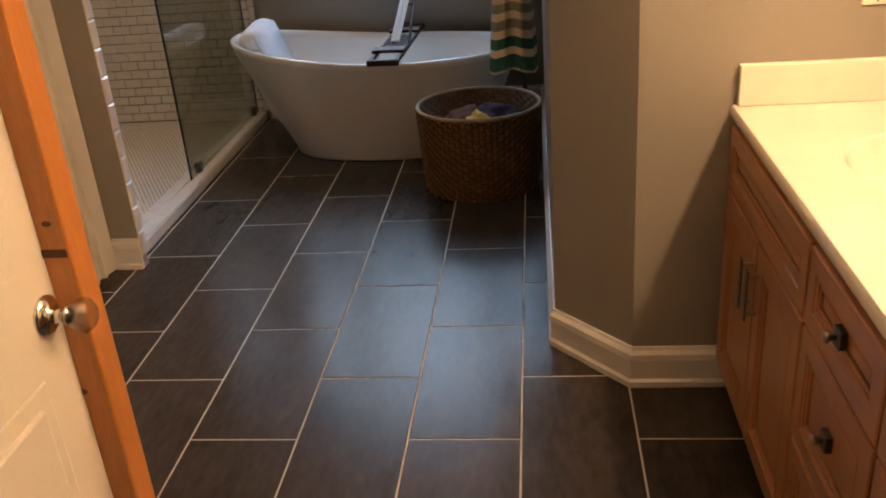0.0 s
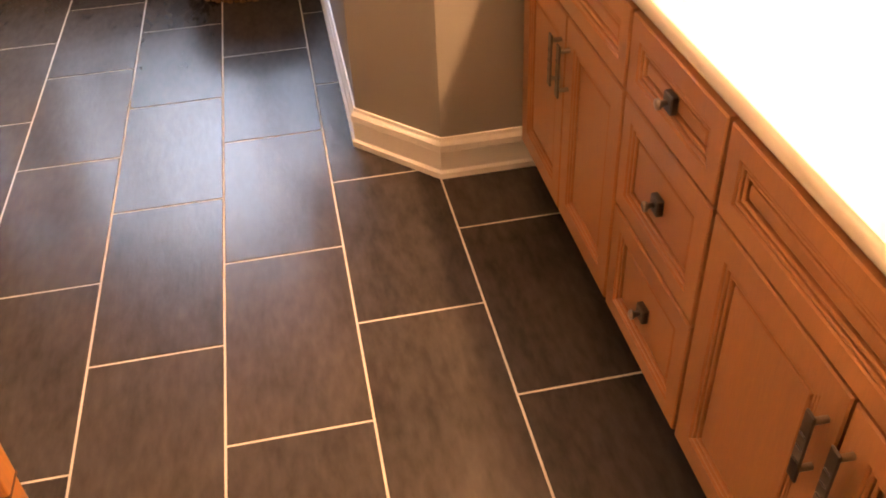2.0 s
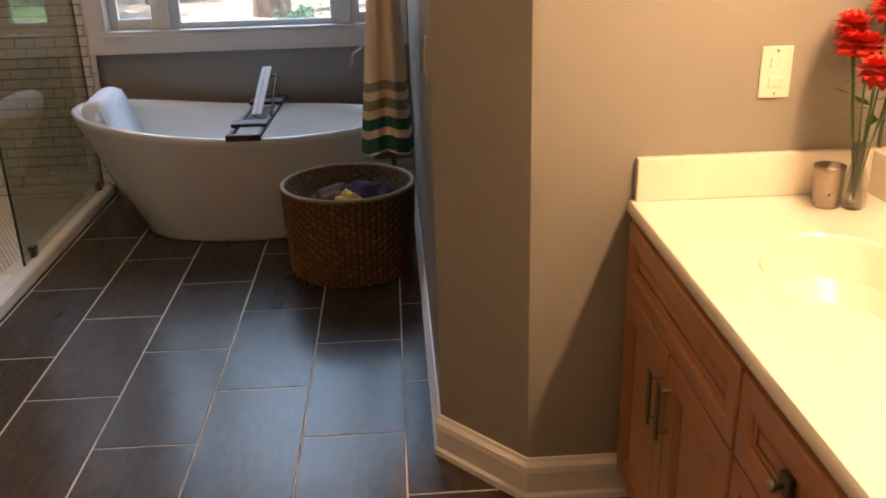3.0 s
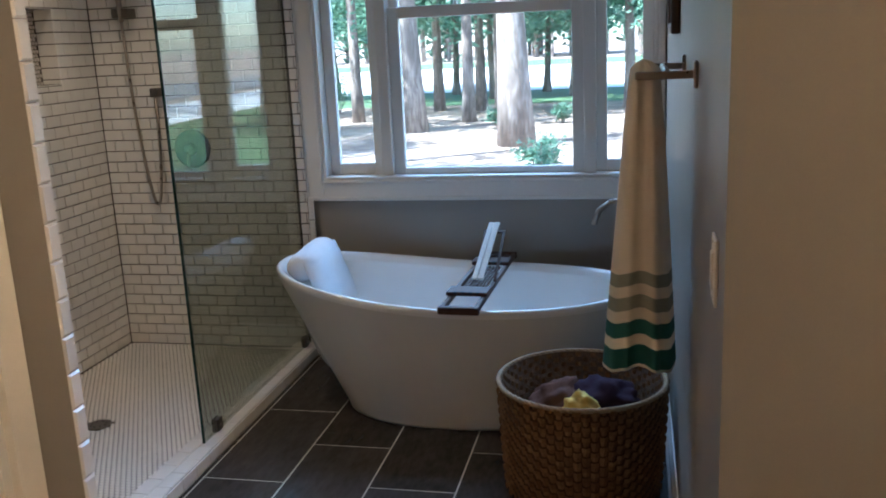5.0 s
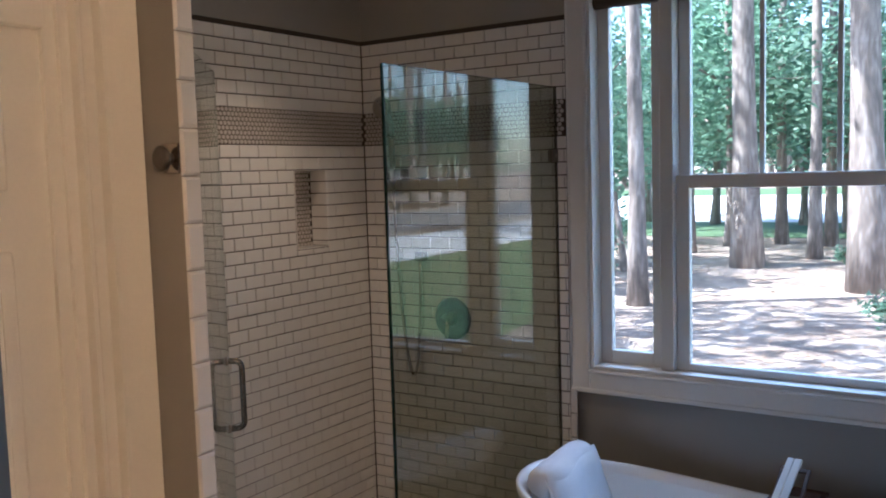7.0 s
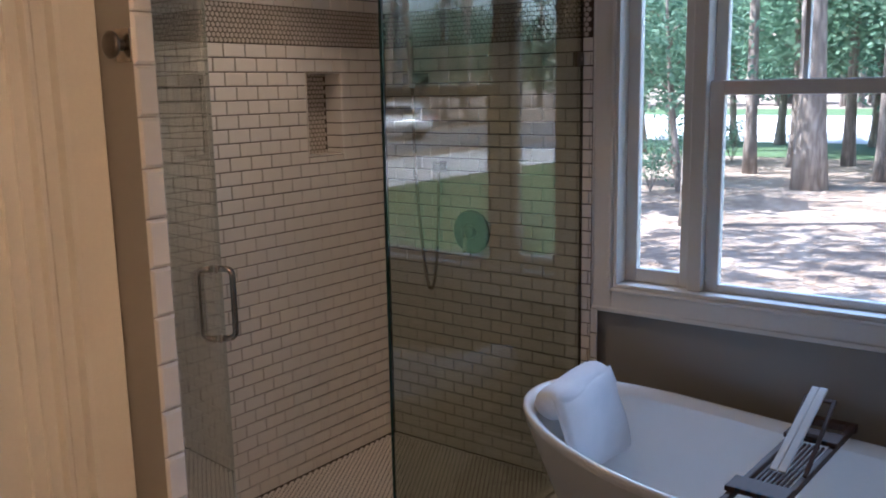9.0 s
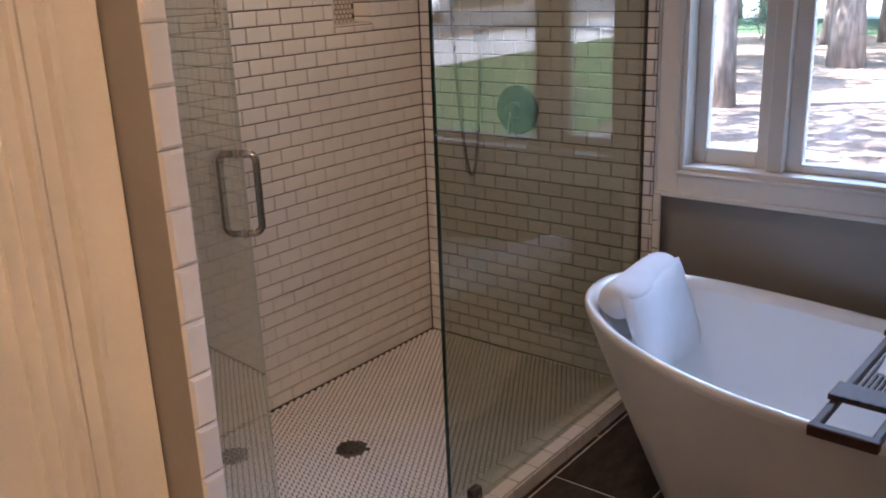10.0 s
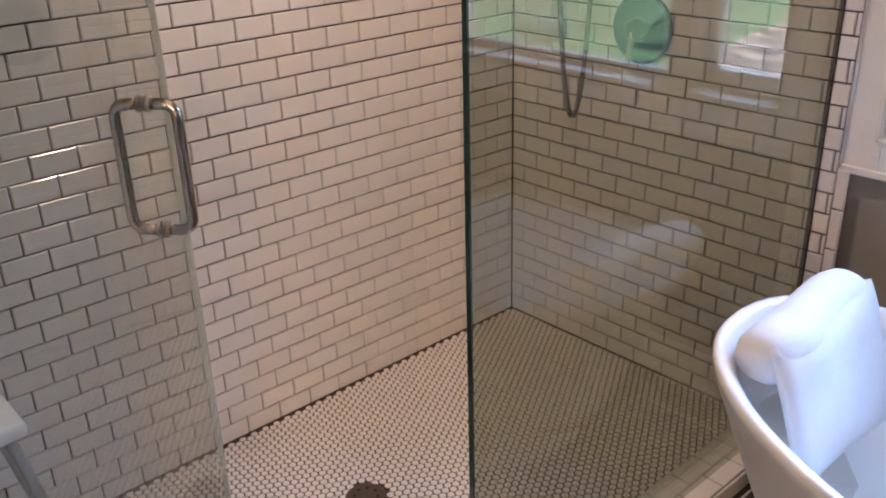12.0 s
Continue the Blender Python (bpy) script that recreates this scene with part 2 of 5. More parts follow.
def mesh_of(name, bm, material, smooth=False):
    bmesh.ops.recalc_face_normals(bm, faces=bm.faces[:])
    me = bpy.data.meshes.new(name)
    bm.to_mesh(me)
    bm.free()
    me.materials.append(material)
    if smooth:
        for p in me.polygons:
            p.use_smooth = True
    return me


def B():
    return bmesh.new()


def thing(name, loc, label, category, group="", rz=0.0):
    ob = new(name)
    ob.matrix_world = pose(*loc, 0, 0, rz)
    ob.empty_display_size = 0.1
    return tagged(ob, label, category, group)


def part(name, bm, material, parent, label="", smooth=False):
    ob = new(name, mesh_of(name, bm, material, smooth))
    ob.parent = parent
    if label:
        tagged(ob, label)
    return ob


def structure(name, bm, material, label, category, smooth=False):
    return tagged(new(name, mesh_of(name, bm, material, smooth)), label, category, "", "structure")


def pydata(name, verts, faces, material, parent=None, smooth=False):
    me = bpy.data.meshes.new(name)
    me.from_pydata(verts, [], faces)
    me.materials.append(material)
    me.update()
    if smooth:
        for p in me.polygons:
            p.use_smooth = True
    ob = new(name, me)
    ob.parent = parent
    return ob


def piece(name, me, parent, m):
    ob = bpy.data.objects.new(name, me)
    scene.collection.objects.link(ob)
    ob.parent = parent
    ob.matrix_basis = m
    return ob


def tile_mesh(name, w, h, d, material, bev=0.0025):
    """A tile that lies in the xy plane, its face up at z = 0 and its back at -d."""
    bm = B()
    lo = [bm.verts.new((x, y, -d)) for x, y in ((0, 0), (w, 0), (w, h), (0, h))]
    md = [bm.verts.new((x, y, -bev)) for x, y in ((0, 0), (w, 0), (w, h), (0, h))]
    hi = [bm.verts.new((x, y, 0)) for x, y in ((bev, bev), (w - bev, bev), (w - bev, h - bev), (bev, h - bev))]
    bm.faces.new(hi)
    for A, C in ((lo, md), (md, hi)):
        for i in range(4):
            bm.faces.new((A[i], A[(i + 1) % 4], C[(i + 1) % 4], C[i]))
    return mesh_of(name, bm, material)


# ---- plan ----
WEST, LEFT, RIGHT, NORTH = -2.019, -1.06, 0.738, 6.45      # shower back wall, closet wall, towel wall, window wall
SH_S, SH_N = 4.425, 6.41                                     # shower near and far tile faces
CEIL = 2.72
VAN_Y, MIRR_X, FRONT_X = 3.50, 1.775, 1.205                 # end wall of the vanity, mirror wall, cabinet fronts
ENTRY0, ENTRY1 = 1.44, 1.56
ROW, COL = 0.0537, 0.1045                                   # wall tile pitch
ZT = 0.02                                                   # shower floor

# ---- large structure ----
floor = structure("floor", box(B(), -1.2, 1.9, 1.2, 6.6, -0.14, -0.0014), M_GROUT, "sand-coloured grout bed under dark floor tiles", "floor")
structure("floor_hall", box(B(), -1.2, 1.9, -1.2, 1.2, -0.14, -0.001), mat("hall_carpet", (0.30, 0.25, 0.19), 0.95, var=0.15, fine=300, bump=0.6),
          "beige carpet outside the bathroom", "floor")
structure("ceiling", box(B(), -2.2, 1.95, -1.25, 6.66, CEIL, CEIL + 0.1), M_CEIL, "off-white painted ceiling", "ceiling")
WX0, WX1, WZ0, WZ1 = -0.880, 0.70, 0.873, 2.42               # window opening
bm = B()
box(bm, -2.2, WX0, NORTH, 6.64, -0.6, CEIL)
box(bm, WX1, 1.95, NORTH, 6.64, -0.6, CEIL)
box(bm, WX0, WX1, NORTH, 6.64, -0.6, WZ0)
box(bm, WX0, WX1, NORTH, 6.64, WZ1, CEIL)
structure("wall_north", bm, M_WALL, "taupe grey wall around the bath window", "wall")
NY0, NY1, NZ0, NZ1 = 5.920, 6.130, ZT + 25.5 * ROW, ZT + 32 * ROW   # niche
bm = B()
box(bm, -2.2, WEST - 0.009, 4.3, NY0, -0.14, CEIL)
box(bm, -2.2, WEST - 0.009, NY1, NORTH, -0.14, CEIL)
box(bm, -2.2, WEST - 0.009, NY0, NY1, -0.14, NZ0)
box(bm, -2.2, WEST - 0.009, NY0, NY1, NZ1, CEIL)
box(bm, -2.2, WEST - 0.105, NY0, NY1, NZ0, NZ1)
wall_west = structure("wall_west", bm, M_GROUT_DK, "shower back wall with white tiles and a niche", "wall")
wall_sn = structure("wall_shower_north", box(B(), WEST - 0.009, -0.965, SH_N + 0.009, NORTH, -0.1, 2.335), M_GROUT_DK, "white tiled shower wall beside the window", "wall")
wall_ss = structure("wall_shower_south", box(B(), WEST - 0.009, -0.905, 4.374, SH_S - 0.009, -0.14, CEIL), M_WALL, "stub wall at the shower door, taupe paint and white tile", "wall")
bm = B()
box(bm, WEST - 0.009, WEST - 0.004, 4.3, 6.45, 2.335, CEIL)
box(bm, WEST - 0.004, -0.965, SH_N + 0.006, NORTH, 2.335, CEIL)
structure("wall_upper_paint", bm, M_WALL, "taupe paint above the shower tiles", "wall")
DY0, DY1, DZ = 3.45, 4.190, 2.05                              # closet door opening
bm = B()
box(bm, LEFT - 0.12, LEFT, ENTRY1, DY0, -0.1, CEIL)
box(bm, LEFT - 0.12, LEFT, DY1, 4.374, -0.1, CEIL)
box(bm, LEFT - 0.12, LEFT, DY0, DY1, DZ, CEIL)
structure("wall_closet", bm, M_WALL, "taupe wall with a closed panel door", "wall")
structure("wall_east", prism(B(), [(RIGHT, NORTH), (RIGHT, 3.735), (0.955, VAN_Y), (1.95, VAN_Y), (1.95, NORTH)], -0.1, CEIL), M_WALL,
          "taupe wall with a clipped corner beside the tub", "wall")
structure("wall_mirror", box(B(), MIRR_X, 1.95, ENTRY1, VAN_Y, -0.1, CEIL), M_WALL, "taupe wall behind the vanity", "wall")
OX0, OX1 = -0.09, 0.93
bm = B()
box(bm, -1.2, OX0, ENTRY0, ENTRY1, -0.1, CEIL)
box(bm, OX1, 1.95, ENTRY0, ENTRY1, -0.1, CEIL)
box(bm, OX0, OX1, ENTRY0, ENTRY1, 2.07, CEIL)
structure("wall_entry", bm, M_WALL, "taupe wall with the bathroom's entrance", "wall")
bm = B()
box(bm, -1.2, -1.08, -1.2, ENTRY0, -0.1, CEIL)
box(bm, 1.83, 1.95, -1.2, ENTRY0, -0.1, CEIL)
box(bm, -1.2, 1.95, -1.32, -1.2, -0.1, CEIL)
structure("wall_hall", bm, M_WALL, "taupe walls of the room outside", "wall")
bm = B()
box(bm, OX0, OX0 + 0.018, ENTRY0 - 0.004, ENTRY1 + 0.004, 0, 2.052)
box(bm, OX1 - 0.018, OX1, ENTRY0 - 0.004, ENTRY1 + 0.004, 0, 2.052)
box(bm, OX0, OX1, ENTRY0 - 0.004, ENTRY1 + 0.004, 2.052, 2.07)
structure("door_frame", bm, M_TRIM, "white painted jamb of the entrance", "door frame")


def baseboard(path, name="baseboard", h=0.13):
    """Profiled skirting along a line of (x, y), the room on its right-hand side."""
    prof = [(0, 0), (0.020, 0), (0.020, 0.018), (0.013, 0.026), (0.013, h - 0.045), (0.018, h - 0.040), (0.016, h - 0.022), (0.008, h - 0.010), (0.006, h), (0, h)]
    bm, rings, n = B(), [], len(path)
    P = [Vector(p) for p in path]
    for i, p in enumerate(P):
        d0 = (P[i] - P[i - 1]).normalized() if i else (P[1] - P[0]).normalized()
        d1 = (P[i + 1] - P[i]).normalized() if i < n - 1 else d0
        n0, n1 = Vector((d0.y, -d0.x)), Vector((d1.y, -d1.x))
        m = (n0 + n1).normalized()
        m /= max(0.3, m.dot(n0))
        rings.append([bm.verts.new((p.x + m.x * u, p.y + m.y * u, w)) for u, w in prof])
    k = len(prof)
    for A, C in zip(rings, rings[1:]):
        for j in range(k):
            bm.faces.new((A[j], A[(j + 1) % k], C[(j + 1) % k], C[j]))
    bm.faces.new(rings[0])
    bm.faces.new(rings[-1][::-1])
    return structure(name, bm, M_TRIM, "white moulded skirting board", "baseboard")


baseboard([(FRONT_X + 0.03, VAN_Y), (0.955, VAN_Y), (RIGHT, 3.735), (RIGHT, NORTH)][::-1])
baseboard([(RIGHT, NORTH), (-0.93, NORTH)][::-1])
baseboard([(-0.905, 4.374), (LEFT + 0.043, 4.374)][::-1])
baseboard([(LEFT, 3.30), (LEFT, ENTRY1)][::-1])

# shower floor bed, curb
structure("shower_floor", box(B(), WEST - 0.01, -1.08, 4.36, 6.46, -0.14, ZT - 0.003), M_GROUT_DK, "grouted bed of the shower floor", "floor")
curb = structure("shower_curb", box(B(), -1.08, -0.955, SH_S - 0.009, NORTH, -0.14, 0.047), M_GROUT_DK, "low tiled curb along the shower glass", "curb")

# window: casing, jambs, sashes, panes
window = tagged(new("window_1"), "white triple window with a double-hung middle sash", "window", "", "structure")
bm = B()
CW = 0.095
for x0, x1, z0, z1 in ((WX0 - CW, WX0, WZ0 - CW, WZ1 + CW), (WX1, WX1 + 0.033, WZ0 - CW, WZ1 + CW), (WX0, WX1, WZ0 - CW, WZ0), (WX0, WX1, WZ1, WZ1 + CW)):
    box(bm, x0, x1, NORTH - 0.019, NORTH, z0, z1, 0.004, 2)
box(bm, WX0 - CW - 0.004, WX0 - CW + 0.016, NORTH - 0.027, NORTH - 0.019, WZ0 - CW, WZ1 + CW, 0.003)
box(bm, WX0 - CW, WX1 + 0.03, NORTH - 0.027, NORTH - 0.019, WZ0 - CW - 0.004, WZ0 - CW + 0.016, 0.003)
box(bm, WX0 - 0.014, WX0 - 0.004, NORTH - 0.024, NORTH - 0.019, WZ0 - 0.014, WZ1, 0.002)
box(bm, WX0 - 0.014, WX1, NORTH - 0.024, NORTH - 0.019, WZ0 - 0.014, WZ0 - 0.004, 0.002)
part("window_casing", bm, M_TRIM, window)
bm = B()
for x0, x1, z0, z1 in ((WX0, WX0 + 0.016, WZ0, WZ1), (WX1 - 0.016, WX1, WZ0, WZ1), (WX0 + 0.016, WX1 - 0.016, WZ0, WZ0 + 0.016), (WX0 + 0.016, WX1 - 0.016, WZ1 - 0.016, WZ1)):
    box(bm, x0, x1, NORTH - 0.010, 6.62, z0, z1, 0.002)
part("window_frame", bm, M_TRIM, window)
MX0, MX1 = -0.535, 0.375                                    # mullions beside the middle sash
for x0, x1 in ((MX0 - 0.055, MX0), (MX1, MX1 + 0.055)):
    part("mullion", box(B(), x0, x1, 6.475, 6.60, WZ0 + 0.016, WZ1 - 0.016, 0.003), M_TRIM, window)


def sash(x0, x1, z0, z1, y, stile, rail_b, rail_t, bars=0, name="sash"):
    bm = B()
    box(bm, x0, x0 + stile, y, y + 0.035, z0, z1, 0.003)
    box(bm, x1 - stile, x1, y, y + 0.035, z0, z1, 0.003)
    box(bm, x0 + stile, x1 - stile, y, y + 0.035, z0, z0 + rail_b, 0.003)
    box(bm, x0 + stile, x1 - stile, y, y + 0.035, z1 - rail_t, z1, 0.003)
    s = part(name, bm, M_TRIM, window)
    w = (x1 - x0 - 2 * stile) / (bars + 1)
    for i in range(bars):
        xc = x0 + stile + w * (i + 1)
        part("muntin", box(B(), xc - 0.009, xc + 0.009, y + 0.004, y + 0.03, z0 + rail_b, z1 - rail_t, 0.002), M_TRIM, s)
    g = part("pane", box(B(), x0 + stile, x1 - stile, y + 0.016, y + 0.020, z0 + rail_b, z1 - rail_t), M_WGLASS, s)
    g.visible_shadow = False


ZI0, ZI1 = WZ0 + 0.016, WZ1 - 0.016
sash(MX0, MX1, ZI0, 1.672, 6.510, 0.053, 0.030, 0.052)
sash(MX0, MX1, 1.639, ZI1, 6.550, 0.045, 0.034, 0.03, 2)
sash(WX0 + 0.016, MX0 - 0.055, ZI0, ZI1, 6.520, 0.048, 0.055, 0.03)
sash(MX1 + 0.055, WX1 - 0.016, ZI0, ZI1, 6.520, 0.048, 0.055, 0.03)
shade = thing("roller_shade", (-0.08, 6.49, 2.37), "dark brown woven shade rolled up at the window's head", "window shade")
part("roll", tube(B(), [(WX0 + 0.10, -0.002, 0.005), (WX1 + 0.06, -0.002, 0.005)], 0.026, 14), M_BLIND, shade, smooth=True)
part("hem", box(B(), WX0 + 0.10, WX1 + 0.06, -0.020, 0.014, -0.012, 0.040, 0.004), M_BLIND, shade)

# closet door with casing
closet = tagged(new("door_1"), "closed cream-white panel door with a narrow mirror hung on it", "door", "", "structure")
bm = B()
FX = LEFT - 0.012
box(bm, LEFT - 0.05, FX, DY0 + 0.02, DY1 - 0.02, 0.01, DZ - 0.02)
leaf_1 = part("door_leaf", bm, M_DOOR, closet)


def raised_panel(x, y0, y1, z0, z1, parent, m, side=1):
    bm = B()
    box(bm, x, x + side * 0.013, y0, y1, z0, z1, 0.008, 2)
    box(bm, x + side * 0.012, x + side * 0.018, y0 + 0.035, y1 - 0.035, z0 + 0.035, z1 - 0.035, 0.005)
    part("panel", bm, m, parent)


for z0, z1 in ((0.22, 0.86), (1.02, 1.58), (1.70, 1.94)):
    for y0, y1 in ((DY0 + 0.12, DY0 + 0.33), (DY1 - 0.33, DY1 - 0.12)):
        raised_panel(FX, y0, y1, z0, z1, closet, M_DOOR)
bm = B()
CASING = [(-0.03, 0.001), (0.0, 0.001), (0.001, 0.012), (0.024, 0.013), (0.027, 0.004), (0.031, 0.004), (0.035, 0.026), (0.045, 0.027), (0.049, 0.006), (0.053, 0.006), (0.056, 0.014), (0.080, 0.015), (0.083, 0.007), (0.087, 0.007), (0.091, 0.032), (0.104, 0.033), (0.110, 0.022), (0.178, 0.040), (0.1825, 0.034), (0.1825, -0.02), (-0.03, -0.02)]
for sgn, y in ((-1, DY0), (1, DY1)):
    prism(bm, [(LEFT + t, y + sgn * w) for w, t in CASING][::-sgn], 0.0, DZ + 0.14)
box(bm, LEFT - 0.02, LEFT + 0.014, DY0 + 0.03, DY1 - 0.03, DZ - 0.02, DZ + 0.13, 0.003)
part("door_casing", bm, M_DOOR, closet)
dm = thing("door_mirror", (FX + 0.020, 3.90, 0.45), "narrow frameless mirror hung on the closet door", "mirror")
part("mirror_glass", box(B(), 0, 0.006, -0.20, 0.12, 0, 1.12, 0.001), M_MIRROR, dm)
part("hanger", box(B(), -0.001, 0.004, -0.19, 0.11, 1.12, 1.14, 0.001), M_DARK, dm)

# ---- entrance: open door, pine cabinet ----
DX, DY, DW = -0.052, 1.60, 0.835
door = thing("panel_door", (DX, DY, 0.0), "white panelled entrance door standing open, crystal knob", "door")
part("leaf", box(B(), -0.035, 0.0, 0.0, DW, 0.012, 2.03, 0.002), M_DOOR, door)
for z0, z1 in ((0.20, 0.80), (0.98, 1.52), (1.64, 1.90)):
    for y0, y1 in ((0.10, 0.38), (0.46, 0.735)):
        bm = B()
        box(bm, 0.0, 0.004, y0, y1, z0, z1, 0.003)
        box(bm, 0.004, 0.011, y0 + 0.03, y1 - 0.03, z0 + 0.03, z1 - 0.03, 0.006)
        part("panel", bm, M_DOOR, door)
knob = part("knob_rose", lathe(B(), [(0.033, 0.0), (0.033, 0.004), (0.026, 0.009), (0.012, 0.012), (0.011, 0.035), (0.016, 0.037), (0.016, 0.040)], 24, (0, DW - 0.050, 0.884), "x"), M_CHROME, door, "polished chrome rose", True)
part("knob", lathe(B(), [(0.012, 0.040), (0.021, 0.046), (0.028, 0.058), (0.028, 0.066), (0.020, 0.076), (0.010, 0.078)], 10, (0, DW - 0.050, 0.884), "x"), M_CRYSTAL, knob, "faceted crystal knob")
for z in (0.25, 1.02, 1.80):
    part("hinge", tube(B(), [(0.002, -0.006, z - 0.045), (0.002, -0.006, z + 0.045)], 0.007, 10), M_BRONZE, door)

cab = thing("pine_screen", (-0.108, 2.452, 0.0), "orange-stained knotty pine screen with notched corner posts", "wooden screen")
PX = 0.100                                                   # post width
for sx in (0, 1):
    bm = B()
    ox = -0.62 if sx else 0.0
    box(bm, ox, ox + PX, -0.03, 0.03, 0.20, 1.90, 0.005, 2)
    box(bm, ox + 0.045, ox + PX - 0.002, -0.028, 0.028, 0.0, 0.20, 0.004, 2)
    post = part("post", bm, M_PINE, cab)
    if not sx:
        for kx, kz, kr in ((0.055, 0.72, 0.010), (0.03, 1.06, 0.011), (0.075, 1.02, 0.008), (0.04, 0.42, 0.008), (0.065, 0.30, 0.006)):
            bm = lathe(B(), [(kr, 0.0), (kr * 0.8, -0.0012), (kr * 0.3, -0.0014)], 12, (kx, -0.0302, kz), "y")
            for v in bm.verts:
                v.co.z = kz + (v.co.z - kz) * 0.6
            part("knot", bm, M_PINE_DK, post)
        # Two thin dark strips draw the shade of the post's joint grooves.
        part("joint_groove_shade", box(B(), 0.004, PX - 0.004, -0.0325, -0.029, 0.964, 0.978, 0.0015), M_PINE_DK, post, "dark strip for the shade in the joint groove")
        part("foot_groove_shade", box(B(), -0.001, PX + 0.001, -0.032, 0.031, 0.198, 0.208, 0.002), M_PINE_DK, post, "dark strip for the shade in the groove above the foot")
part("panel", box(B(), -0.52, 0.0, -0.010, 0.010, 0.24, 1.86), M_PINE, cab)
part("top_rail", box(B(), -0.52, 0.0, -0.02, 0.02, 1.80, 1.88, 0.004), M_PINE, cab)

# ---- vanity ----
V0 = FRONT_X


def frame_ring(y0, y1, z0, z1, w, x0, x1, bev):
    """One mitred rectangular frame of width w between x0 (face) and x1 (back), edges eased by bev."""
    bm = B()
    loops = []
    for d, x in ((0, x1), (0, x0 + bev), (bev, x0), (w - bev, x0), (w, x0 + bev), (w, x1)):
        loops.append([bm.verts.new((x, y, z)) for y, z in ((y0 + d, z0 + d), (y1 - d, z0 + d), (y1 - d, z1 - d), (y0 + d, z1 - d))])
    for A, C in zip(loops, loops[1:] + loops[:1]):
        for k in range(4):
            bm.faces.new((A[k], A[(k + 1) % 4], C[(k + 1) % 4], C[k]))
    return bm


def front(name, y0, y1, z0, z1, parent, frame_w=0.055, label=""):
    """A door or drawer front: frame of stiles and rails, a dark glazed groove, a raised field."""
    w = frame_w
    f = part(name, frame_ring(y0, y1, z0, z1, w, V0 - 0.021, V0 - 0.001, 0.003), M_CHERRY, parent, label)
    for k, t in ((0.0, -0.018), (0.010, -0.015)):
        j = w + k
        part("moulding", frame_ring(y0 + j, y1 - j, z0 + j, z1 - j, 0.008, V0 + t, V0 - 0.004, 0.002), M_CHERRY, f)
    i = w + 0.001
    part("groove", box(B(), V0 - 0.006, V0 - 0.002, y0 + w - 0.004, y1 - w + 0.004, z0 + w - 0.004, z1 - w + 0.004), M_GLAZE, f, "dark glazed groove")
    j = i + 0.022
    part("field", box(B(), V0 - 0.013, V0 - 0.003, y0 + j, y1 - j, z0 + j, z1 - j, 0.005, 2), M_CHERRY, f)
    return f


def square_knob(y, z, parent):
    k = part("knob_plate", box(B(), V0 - 0.027, V0 - 0.0135, y - 0.017, y + 0.017, z - 0.017, z + 0.017, 0.002), M_PEWTER, parent, "square dark pewter plate")
    part("knob", lathe(B(), [(0.006, -0.036), (0.010, -0.034), (0.010, -0.028), (0.006, -0.025), (0.005, -0.012)][::-1], 14, (V0 - 0.012, y, z), "x"), M_BRONZE, k, "", True)


def pull(y, z, parent):
    p = part("pull", box(B(), V0 - 0.050, V0 - 0.045, y - 0.011, y + 0.011, z - 0.065, z + 0.065, 0.002), M_PEWTER, parent, "flat pierced pewter pull")
    for dz in (-0.048, 0.048):
        part("post", tube(B(), [(V0 - 0.021, y, z + dz), (V0 - 0.047, y, z + dz)], 0.0055, 10), M_BRONZE, p)
    for dz in (-0.025, 0.0, 0.025):
        part("slot", box(B(), V0 - 0.0512, V0 - 0.0498, y - 0.007, y + 0.007, z + dz - 0.0022, z + dz + 0.0022), M_CHROME, p)


def cabinet(y0, y1, kind, label):
    c = thing("vanity_cabinet", (0, 0, 0), label, "cabinet", "vanity cabinets")
    bm = box(B(), V0, MIRR_X - 0.002, y0, y1, 0.10, 0.693)
    box(bm, V0, V0 + 0.02, y0, y1, 0.693, 0.795)
    part("body", bm, M_CHERRY, c)
    part("toe_kick", box(B(), V0 + 0.07, V0 + 0.09, y0, y1, 0.0, 0.10), M_TOE, c, "recessed toe kick, the recess's shade in its near-black colour")
    g = 0.006
    if kind == "drawers":
        for z0, z1 in ((0.105, 0.374), (0.382, 0.628), (0.635, 0.792)):
            d = front("drawer", y0 + g, y1 - g, z0, z1, c, 0.042)
            square_knob((y0 + y1) / 2, (z0 + z1) / 2, d)
    else:
        front("false_drawer", y0 + g, y1 - g, 0.635, 0.792, c, 0.042)
        m = (y0 + y1) / 2
        pull(m + 0.030, 0.513, front("door", m + 0.003, y1 - g, 0.105, 0.628, c))
        pull(m - 0.030, 0.513, front("door", y0 + g, m - 0.003, 0.105, 0.628, c))
    return c


cabinet(2.765, VAN_Y - 0.025, "doors", "honey cherry sink cabinet with two raised-panel doors")
cabinet(2.375, 2.765, "drawers", "honey cherry cabinet with a stack of three drawers")
cabinet(1.585, 2.375, "doors", "honey cherry sink cabinet with doors and pierced pulls")
fill = thing("filler_strip", (V0, VAN_Y - 0.025, 0.10), "cherry filler strip between cabinet and wall", "trim")
part("strip", box(B(), -0.004, 0.02, 0.0, 0.024, 0, 0.693), M_CHERRY, fill)

# counter with two oval bowls
VTOP = 0.795
top = thing("countertop", (0, 0, VTOP), "cream cultured marble top with moulded oval bowls", "countertop")
bm = B()
CX0, CY0, CTOP = V0 - 0.016, 1.565, 0.042
SINKS = [(1.49, 3.02), (1.49, 2.02)]


